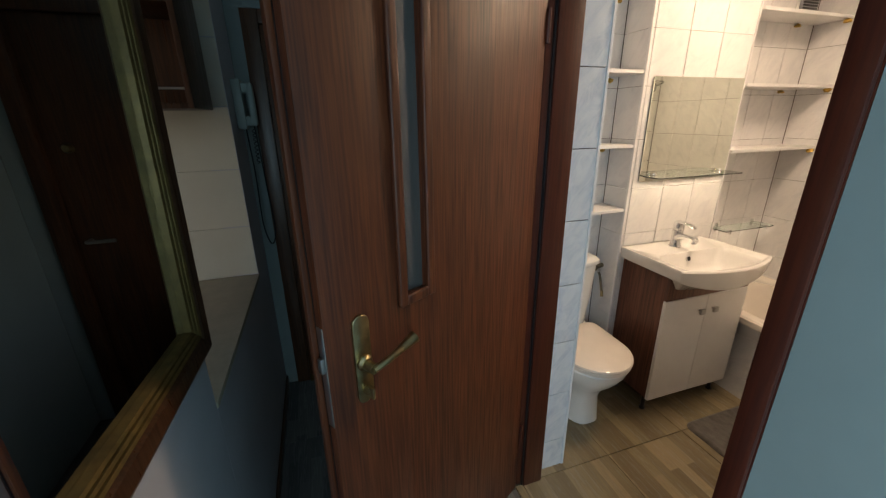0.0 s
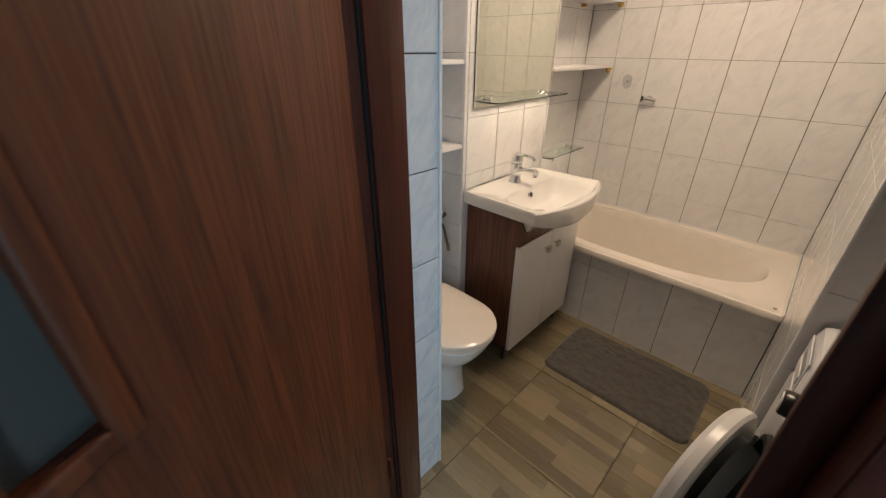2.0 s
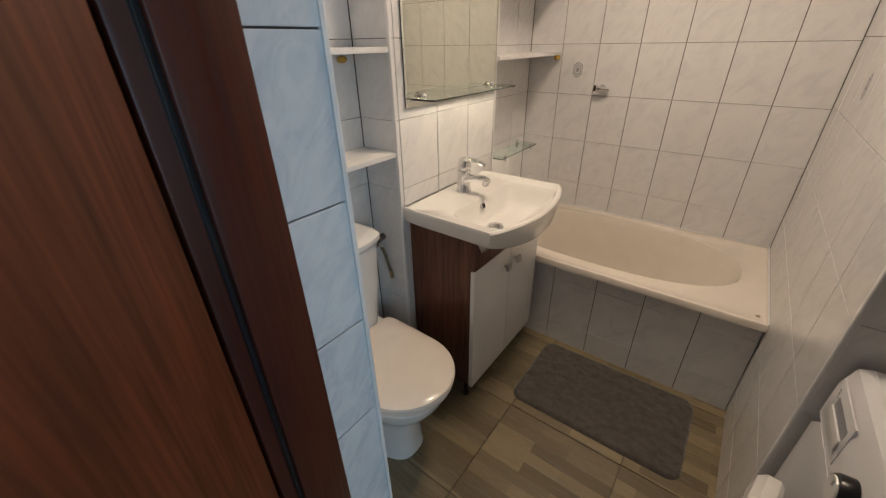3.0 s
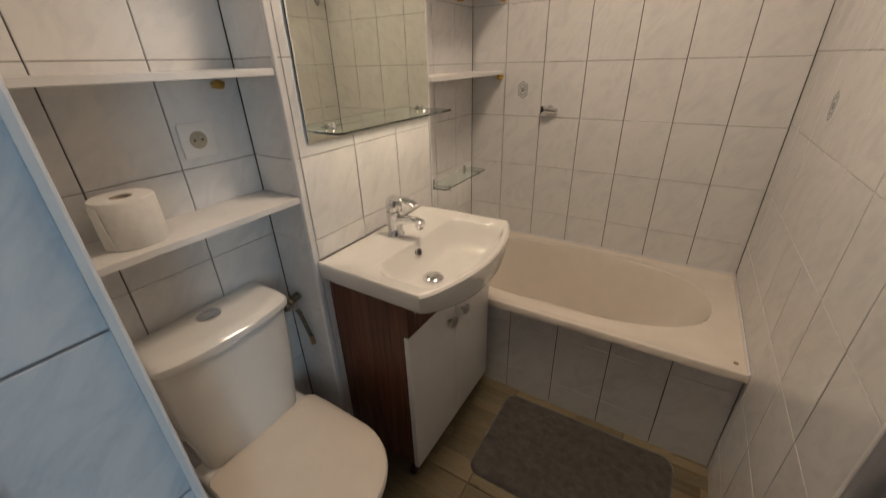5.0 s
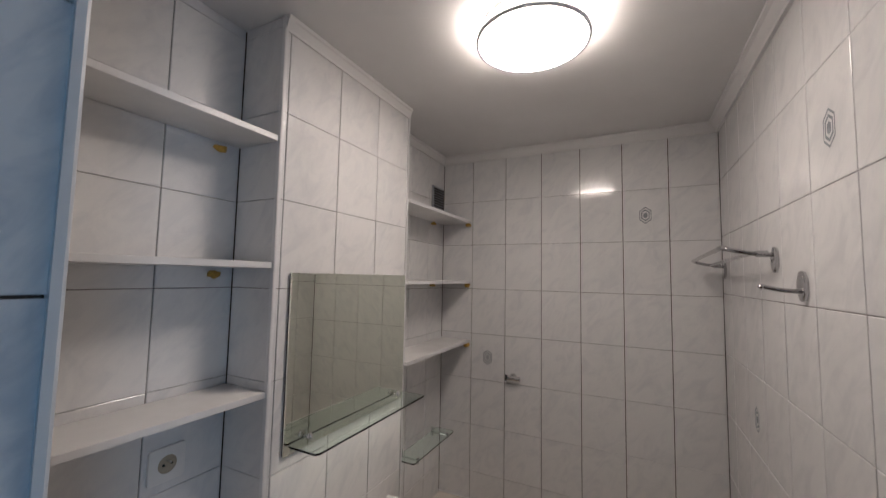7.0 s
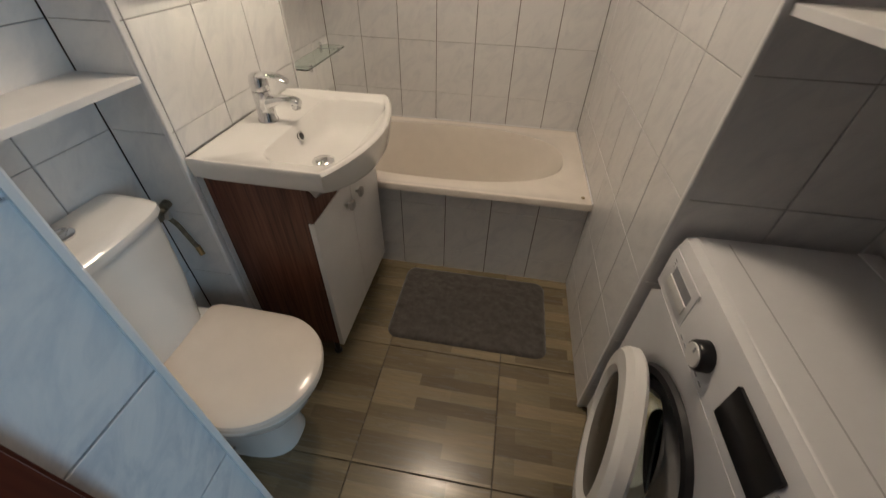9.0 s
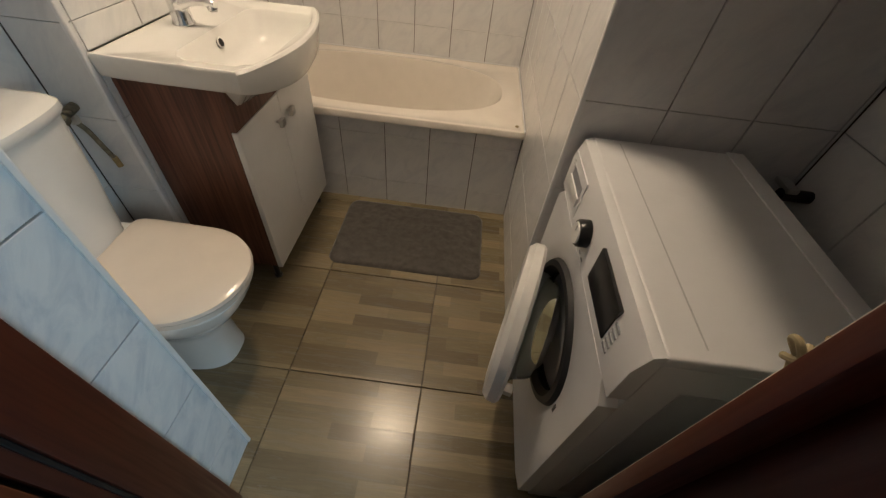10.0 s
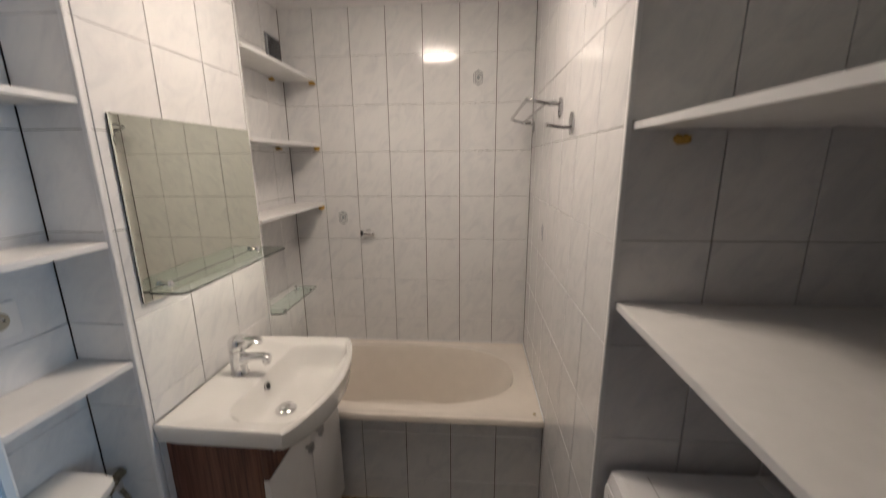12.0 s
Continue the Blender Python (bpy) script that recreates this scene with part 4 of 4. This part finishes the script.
    drawer = part("detergent_drawer", box(1.275, 1.425, yf - 0.003, yf + 0.0006, 0.716, 0.815, 0.0015), M_APPL, panel)
    # flat grey strip drawn as the shadow above the grip lip
    part("grip_shadow", box(1.292, 1.392, yf - 0.002, yf + 0.0012, 0.762, 0.790, 0.0004, 1), M_APPLGREY, drawer, "grey strip painted as the shadow in the grip")
    bm = box(1.290, 1.394, yf + 0.0008, yf + 0.0050, 0.738, 0.764, 0.002)
    part("drawer_grip", bm, M_WHITE, drawer, "white grip lip")
    for i in range(3):
        part("drawer_mark", box(1.400, 1.404 + 0.003 * i, yf + 0.0006, yf + 0.0010, 0.778 + 0.008 * i, 0.781 + 0.008 * i), M_APPLGREY, drawer, smooth=False)
    part("plinth", box(x0 + 0.01, x1 - 0.01, yf - 0.030, yf - 0.010, 0.0, 0.0115), M_APPL, w)
    # rubber seal, drum and drum holes
    mm = basis((cx, yf, cz), (-1, 0, 0), (0, 0, 1))
    part("seal", lathe([(R + 0.012, -0.012), (R + 0.004, 0.004), (R - 0.012, 0.006), (R - 0.028, -0.010), (R - 0.022, -0.035), (R - 0.03, -0.05), (R - 0.018, -0.06)], 48, mm, cap=False), M_RUBBER, w, "black rubber door seal")
    part("drum", lathe([(R - 0.018, -0.062), (R + 0.03, -0.07), (R + 0.04, -0.28), (0.02, -0.30)], 40, mm, cap=False), M_STEEL, w, "steel drum")
    # door: white ring with a glass bowl, hinged on the far side
    ang = -15
    hinge = Vector((cx + R + 0.045, yf + 0.006, cz))
    dm = Matrix.Translation(hinge) @ pose(0, 0, 0, 0, 0, ang) @ Matrix.Translation((-(R + 0.045), 0, 0)) @ basis((0, 0, 0), (-1, 0, 0), (0, 0, 1))
    ringp = [(R - 0.030, 0.004), (R - 0.012, 0.0), (R + 0.028, 0.0), (R + 0.036, 0.008), (R + 0.034, 0.030), (R + 0.020, 0.044), (R - 0.020, 0.048), (R - 0.036, 0.036), (R - 0.030, 0.004)]
    d = part("door", lathe(ringp, 56, dm, cap=False), M_WHITE, w, "white porthole door standing ajar")
    part("glass_bowl", lathe([(R - 0.028, 0.010), (R - 0.034, -0.02), (R - 0.05, -0.055), (R - 0.09, -0.075), (0.01, -0.080)], 48, dm, cap=False), M_GLASS, d, "clear glass bowl")
    part("door_cover", lathe([(R - 0.034, 0.034), (R - 0.06, 0.040), (0.01, 0.042)], 48, dm, cap=False), M_BLACK, d, "dark glass cover")
    bm = box(-0.012, 0.012, -0.010, 0.010, -0.02, 0.006, 0.002)
    bm.transform(dm @ Matrix.Translation((R + 0.012, 0, 0)))
    part("door_latch", bm, M_STEEL, d)
    part("latch_slot", box(cx - R - 0.034, cx - R - 0.026, yf - 0.001, yf + 0.0012, cz - 0.014, cz + 0.014), M_BLACK, w)
    bm = box(hinge.x - 0.02, hinge.x + 0.012, yf, yf + 0.010, cz - 0.05, cz + 0.05, 0.002)
    part("hinge", bm, M_STEEL, w)


washing_machine()
mv = thing("machine_valve", "dark water valve behind the washing machine", "valve")
part("body", rod((1.400, NICHE_Y, 0.775), (1.400, NICHE_Y + 0.075, 0.775), 0.016), M_BLACK, mv)
part("handle", box(1.385, 1.447, NICHE_Y + 0.045, NICHE_Y + 0.075, 0.785, 0.800, 0.005), M_STEEL, mv)
part("hose", tube([(1.400, NICHE_Y + 0.06, 0.775), (1.395, NICHE_Y + 0.075, 0.72), (1.33, NICHE_Y + 0.06, 0.55), (1.30, NICHE_Y + 0.06, 0.3)], 0.011), M_RUBBER, mv)


# riser pipe beside the machine
riser = thing("riser_pipe", "cream painted riser pipe with a twist of twine", "pipe")
PX, PY = 0.736, 0.256
part("pipe", rod((PX, PY, 0.0), (PX, PY, CEIL), 0.019, 24), M_PIPE, riser)
turns = [(PX + 0.021 * math.cos(i * 0.7), PY + 0.021 * math.sin(i * 0.7), 1.006 + 0.0011 * i + 0.005 * math.sin(i * 1.7)) for i in range(28)]
part("twine", tube(turns, 0.0034, 8), M_TWINE, riser, "twist of twine")
part("knot", tube([(PX + 0.010, PY + 0.018, 1.020), (PX + 0.022, PY + 0.026, 1.032), (PX + 0.014, PY + 0.030, 1.040), (PX + 0.004, PY + 0.024, 1.026), (PX + 0.018, PY + 0.022, 1.012)], 0.0036, 8), M_TWINE, riser)


# ---- bath mat ----
def bath_mat():
    x0, x1, y0, y1 = 1.634, 2.074, 0.434, 1.122
    nx, ny = 60, 92
    bm = bmesh.new()
    rows = []
    for i in range(nx + 1):
        row = []
        for j in range(ny + 1):
            u, v = i / nx, j / ny
            x, y = x0 + (x1 - x0) * u, y0 + (y1 - y0) * v
            ex, ey = min(u, 1 - u) * (x1 - x0), min(v, 1 - v) * (y1 - y0)
            r = 0.05
            if ex < r and ey < r:
                dx, dy = r - ex, r - ey
                k = max(dx, dy) / max(1e-6, math.hypot(dx, dy))
                x += (1 - k) * dx * (1 if u < 0.5 else -1)
                y += (1 - k) * dy * (1 if v < 0.5 else -1)
            e = min(1.0, min(ex, ey) / 0.014)
            z = 0.003 + 0.013 * math.sqrt(e) + (0.0035 * noise.noise(Vector((x * 26, y * 26, 1))) + 0.0022 * noise.noise(Vector((x * 70, y * 70, 4)))) * e
            row.append(bm.verts.new((x, y, z)))
        rows.append(row)
    for a, b in zip(rows, rows[1:]):
        for j in range(ny):
            bm.faces.new((a[j], b[j], b[j + 1], a[j + 1]))
    rim = [r[0] for r in rows] + rows[-1][1:] + [r[-1] for r in rows[-2::-1]] + rows[0][-2:0:-1]
    low = [bm.verts.new((v.co.x, v.co.y, 0.0005)) for v in rim]
    for i in range(len(rim)):
        bm.faces.new((rim[i], rim[(i + 1) % len(rim)], low[(i + 1) % len(rim)], low[i]))
    solid("bath_mat", bm, M_MAT, "dark grey plush bath mat with rounded corners", "mat")


bath_mat()

# ---- hall things ----
ed = thing("door_3", "dark brown entrance door in a brown frame", "door", kind="structure")
part("leaf", box(-0.245, 0.445, HALL_Y1 + 0.012, HALL_Y1 + 0.055, 0.015, 1.985, 0.002), M_DARKDOOR, ed)
part("frame_post", box(-0.3195, -0.2465, HALL_Y1 - 0.018, HALL_Y1 + 0.06, 0, 2.045, 0.004), M_DARKDOOR, ed)
part("frame_post", box(0.4465, 0.5195, HALL_Y1 - 0.018, HALL_Y1 + 0.06, 0, 2.045, 0.004), M_DARKDOOR, ed)
part("frame_head", box(-0.246, 0.446, HALL_Y1 - 0.018, HALL_Y1 + 0.06, 1.987, 2.045, 0.004), M_DARKDOOR, ed)
part("sill", box(-0.246, 0.446, HALL_Y1 - 0.03, HALL_Y1 + 0.06, -0.004, 0.014, 0.003), M_GOLD, ed, "brass door sill")
part("peephole", lathe([(0.011, 0), (0.009, 0.006)], 18, basis((0.09, HALL_Y1 + 0.0118, 1.612), (1, 0, 0), (0, 0, 1))), M_BRASS, ed)
bm = rod((0.385, HALL_Y1 + 0.012, 1.02), (0.385, HALL_Y1 - 0.035, 1.02), 0.009)
tube([(0.385, HALL_Y1 - 0.035, 1.02), (0.33, HALL_Y1 - 0.038, 1.02), (0.27, HALL_Y1 - 0.036, 1.02)], 0.009, bm=bm)
part("door_handle", bm, M_STEEL, ed, "steel lever handle")
part("lock_knob", lathe([(0.022, 0), (0.022, 0.012), (0.014, 0.03)], 20, basis((0.36, HALL_Y1 + 0.0118, 1.45), (1, 0, 0), (0, 0, 1))), M_BRASS, ed)

# kitchen hatch board and the tiled reveal behind it
board = solid("hatch_board", box(-0.80, X0 + 0.004, HATCH_Y0 + 0.002, HATCH_Y1 - 0.004, HATCH_Z - 0.020, HATCH_Z, 0.003), M_COUNTER, "beige counter board in the kitchen hatch", "counter")
cab = thing("wall_cabinet", "dark brown open kitchen wall cabinet with chrome rails", "cabinet")
cx0, cx1, cy0, cy1, cz0, cz1 = -1.05, -0.440, 1.585, HATCH_Y1 - 0.010, 1.60, 2.30
for nm, s in (("side_panel", (cx1 - 0.018, cx1, cy0, cy1, cz0, cz1)), ("side_panel", (cx0, cx0 + 0.018, cy0, cy1, cz0, cz1)), ("bottom_panel", (cx0 + 0.0185, cx1 - 0.0185, cy0, cy1, cz0, cz0 + 0.018)),
              ("shelf", (cx0 + 0.0185, cx1 - 0.0185, cy0 + 0.01, cy1 - 0.01, 1.92, 1.938)), ("top_panel", (cx0 + 0.0185, cx1 - 0.0185, cy0, cy1, cz1 - 0.018, cz1)), ("back_panel", (cx0 + 0.0185, cx1 - 0.0185, cy1 - 0.006, cy1, cz0 + 0.0185, cz1 - 0.0185))):
    part(nm, box(*s, 0.001), M_DARKDOOR, cab)
for z in (1.665, 1.985):
    part("rail", rod((cx0 + 0.02, cy0 + 0.012, z), (cx1 - 0.02, cy0 + 0.012, z), 0.005), M_STEEL, cab, "thin chrome rail")

# intercom handset on the hall wall
ph = thing("intercom_phone", "grey-green wall intercom with handset and black cord", "intercom", pose(0, 0.030, 0))
part("base", box(X0 + 0.001, X0 + 0.040, 1.985, 2.080, 1.520, 1.735, 0.006), M_PHONE, ph)
bm = box(X0 + 0.055, X0 + 0.085, 2.010, 2.055, 1.535, 1.720, 0.012, 3)
box(X0 + 0.030, X0 + 0.080, 2.012, 2.053, 1.675, 1.722, 0.010, 3, bm)
box(X0 + 0.030, X0 + 0.080, 2.012, 2.053, 1.533, 1.580, 0.010, 3, bm)
part("handset", bm, M_PHONE, ph)
part("cord", tube([(X0 + 0.03, 2.03, 1.520), (X0 + 0.035, 2.04, 1.30), (X0 + 0.03, 2.06, 1.05), (X0 + 0.05, 2.10, 0.93), (X0 + 0.075, 2.12, 1.00), (X0 + 0.070, 2.10, 1.25), (X0 + 0.065, 2.04, 1.54)], 0.0032, 8), M_BLACK, ph, "black cord")
part("coil", tube([(X0 + 0.055 + 0.008 * math.cos(i * 2.1), 2.06 + 0.008 * math.sin(i * 2.1), 1.52 - 0.0065 * i) for i in range(26)], 0.0022, 6), M_BLACK, ph)

# framed hall mirror
hm = thing("hall_mirror", "hall mirror in a dark wooden frame with gilt moulding", "mirror", Matrix.Translation((X0 + 0.002, 0.908, 1.048)) @ pose(0, 0, 0, -4.5))


def frame_ring(x0, x1, inset0, inset1, w=0.72, h=1.15):
    bm = bmesh.new()
    def r(i, x):
        return [(x, -i, i), (x, -w + i, i), (x, -w + i, h - i), (x, -i, h - i)]
    loft([r(inset0, x0), r(inset0, x1), r(inset0 + 0.25 * (inset1 - inset0), x1 + 0.006), r(inset1 - 0.2 * (inset1 - inset0), x1 + 0.003), r(inset1, x1 - 0.008), r(inset1, x0), r(inset0, x0)], False, bm)
    return bm


part("frame", frame_ring(0.002, 0.030, 0.0, 0.050), M_DARKDOOR, hm, "dark wooden frame", smooth=False)
for k in range(3):
    part("gilt_moulding", frame_ring(0.002, 0.026 - 0.004 * k, 0.0505 + 0.009 * k, 0.059 + 0.009 * k), M_GOLD, hm, "gilt moulding", smooth=False)
part("mirror_glass", box(0.003, 0.008, -0.72 + 0.07, -0.07, 0.07, 1.15 - 0.07), M_MIRROR_HALL, hm, smooth=False)
solid("baseboard", box(X0 + 0.0005, X0 + 0.012, HALL_Y0 + 0.01, HALL_Y1 - 0.001, 0, 0.055, 0.003), M_DARKDOOR, "dark narrow baseboard along the hall wall", "baseboard", "structure")


# ---- tiles, last ----
tile_meshes = {}


def tile_mesh(w, h, material, depth=G, chamfer=0.0014):
    key = (round(w, 4), round(h, 4), material.name)
    if key not in tile_meshes:
        bm = bmesh.new()
        j = 0.0016
        jv = 0.0008 if material is M_TILE else j    # bed joints of the wall tiles are tighter
        r = [[(sx * (w / 2 - j - i), sy * (h / 2 - jv - i), z) for sx, sy in ((-1, -1), (1, -1), (1, 1), (-1, 1))] for i, z in ((0, 0.0002), (0, depth - chamfer * 0.6), (chamfer, depth))]
        loft(r, True, bm)
        tile_meshes[key] = mesh_of(bm, "tile", material, False)
    return tile_meshes[key]


def tiles(parent, origin, u, us, vs, v=(0, 0, 1), material=M_TILE, name="tile"):
    """Tiles between the lines us and vs of a wall through origin; u and v span it, and u x v points into the room."""
    m = basis(origin, u, v)
    for a, b in zip(us, us[1:]):
        for c, d in zip(vs, vs[1:]):
            if b - a < 0.008 or d - c < 0.008:
                continue
            ob = new(name, tile_mesh(b - a, d - c, material))
            ob.parent = parent
            tilt = pose(0, 0, 0, random.gauss(0, 0.10), random.gauss(0, 0.10), 0)
            ob.matrix_local = m @ Matrix.Translation(((a + b) / 2, (c + d) / 2, 0)) @ tilt


def lines(lo, hi, start, step):
    out, k = [lo], math.ceil((lo - start) / step + 1e-6)
    while start + k * step < hi - 0.004:
        if start + k * step > lo + 0.004:
            out.append(start + k * step)
        k += 1
    return out + [hi]


ZL = lines(0.0, CEIL, TZ0, TH)
ZB = lines(0.36, CEIL, TZ0, TH)
ZR = lines(0.0, CEIL, 0.150, TH)
ZM = lines(0.0, CEIL, 0.158, TH)
ZP = lines(0.0, CEIL, 0.215, 0.2462)
# far wall: from the right corner towards +y; seen from -x, u runs along -y
tiles(wall_far, (FAR + G, 0, 0), (0, -1, 0), [-y for y in lines(RIGHT, BACK, RIGHT, TW)][::-1], ZB)
tiles(wall_right, (0, RIGHT - G, 0), (-1, 0, 0), [-x for x in lines(NICHE_X + 0.004, FAR, NICHE_X + 0.004, TW)][::-1], ZR)
tiles(wall_right, (NICHE_X + G, 0, 0), (0, -1, 0), [-y for y in lines(NICHE_Y, RIGHT - 0.004, RIGHT - 0.004, TW)][::-1], ZM)
tiles(wall_machine, (0, NICHE_Y - G, 0), (-1, 0, 0), [-x for x in lines(NICHE_X0, NICHE_X, NICHE_X, TW)][::-1], ZM)
tiles(wall_recess, (0, BACK + G, 0), (1, 0, 0), lines(JAMB_X, PIER_X0, 1.256, TW), ZP)
tiles(wall_pier, (0, PIER_Y + G, 0), (1, 0, 0), lines(PIER_X0 + 0.006, PIER_X1 - 0.002, 1.690, 0.213), ZP)
tiles(wall_pier, (PIER_X0 + G, 0, 0), (0, -1, 0), [-y for y in lines(PIER_Y + 0.006, BACK, BACK, TW)][::-1], ZP)
tiles(wall_pier, (PIER_X1 - G, 0, 0), (0, 1, 0), lines(PIER_Y + 0.003, BACK, BACK, TW), ZB)
tiles(wall_shelf_niche, (0, BACK + G, 0), (1, 0, 0), lines(PIER_X1, FAR, FAR - 0.19, TW), ZB)
tiles(wall_door_left, (JAMB_X - G, 0, 0), (0, 1, 0), lines(JAMB_Y + 0.006, BACK, BACK, TW), ZP)
# strip facing the hall; its bluish cast of daylight is in the glaze colour
tiles(wall_door_left, (0, JAMB_Y + G, 0), (1, 0, 0), [0.749, JAMB_X - 0.006], lines(0.0, CEIL, 0.160, 0.2585), material=M_TILE_DAYLIT)
tiles(bath_panel, (PANEL_X + G, 0, 0), (0, -1, 0), [-y for y in lines(RIGHT + 0.001, BACK, RIGHT + 0.001, 0.2075)][::-1], [0.0, 0.128, 0.382, 0.457])
tiles(wall_kitchen, (0, HATCH_Y1 + 0.005, 0), (1, 0, 0), lines(-1.64, X0 - 0.0, -0.36, 0.40), lines(HATCH_Z, CEIL, 0.840, 0.258), material=M_KTILE)


# corner trims
def corner_trim(name, x, y, sx, sy, z0, z1):
    pts = [(x - sx * 0.0035 + px, y - sy * 0.0035 + py) for px, py in ((0, sy * 0.004), (sx * 0.0012, sy * 0.0012), (sx * 0.004, 0), (sx * 0.0115, 0), (sx * 0.0115, sy * 0.0115), (0, sy * 0.0115))]
    return solid(name, prism(pts, z0, z1), M_TRIM, "white plastic tile edge trim", "trim", "structure", smooth=False)


corner_trim("trim_1", JAMB_X, JAMB_Y, -1, 1, 0.0, CEIL)
corner_trim("trim_2", PIER_X0, PIER_Y, 1, 1, 0.0, CEIL)
corner_trim("trim_3", PIER_X1, PIER_Y, -1, 1, 0.5, CEIL)
corner_trim("trim_4", NICHE_X, RIGHT, 1, -1, 0.0, CEIL)


# decor motifs baked on a few tiles: nested diamonds in a pointed hexagon
def decor(wall_ob, m):
    bm = bmesh.new()
    def hexa(a, b):
        return [(0, b), (a, b * 0.55), (a, -b * 0.55), (0, -b), (-a, -b * 0.55), (-a, b * 0.55)]
    for outer, inner in ((1.0, 0.86), (0.70, 0.52), (0.34, 0.0)):
        o = [bm.verts.new((x, y, 0.0006)) for x, y in hexa(0.026 * outer, 0.042 * outer)]
        if inner:
            q = [bm.verts.new((x, y, 0.0006)) for x, y in hexa(0.026 * inner, 0.042 * inner)]
            for i in range(6):
                bm.faces.new((o[i], o[(i + 1) % 6], q[(i + 1) % 6], q[i]))
        else:
            bm.faces.new(o)
    bm.transform(m)
    part("tile_motif", bm, M_DECO, wall_ob, "grey geometric motif", smooth=False)


for y, z in ((RIGHT + 1.5 * TW, TZ0 + 7.5 * TH), (RIGHT + 5.5 * TW, TZ0 + 4.5 * TH)):
    decor(wall_far, basis((FAR, y, z), (0, -1, 0), (0, 0, 1)))
for x, z in ((NICHE_X + 1.5 * TW, TZ0 + 7.5 * TH), (NICHE_X + 4.5 * TW, TZ0 + 4.5 * TH)):
    decor(wall_right, basis((x, RIGHT, z), (-1, 0, 0), (0, 0, 1)))

# floor tiles
FT = 0.468
tiles(floor, (0, 0, -0.004), (1, 0, 0), lines(0.616, PANEL_X + 0.02, 1.122, FT), lines(NICHE_Y, BACK, 0.623, FT), (0, 1, 0), M_FLOOR, "floor_tile")
tiles(floor, (0, 0, -0.004), (1, 0, 0), lines(X0, 0.614, 0.615, 0.60), lines(HALL_Y0, HALL_Y1, 1.675, 0.60), (0, 1, 0), M_FLOOR_HALL, "floor_tile")
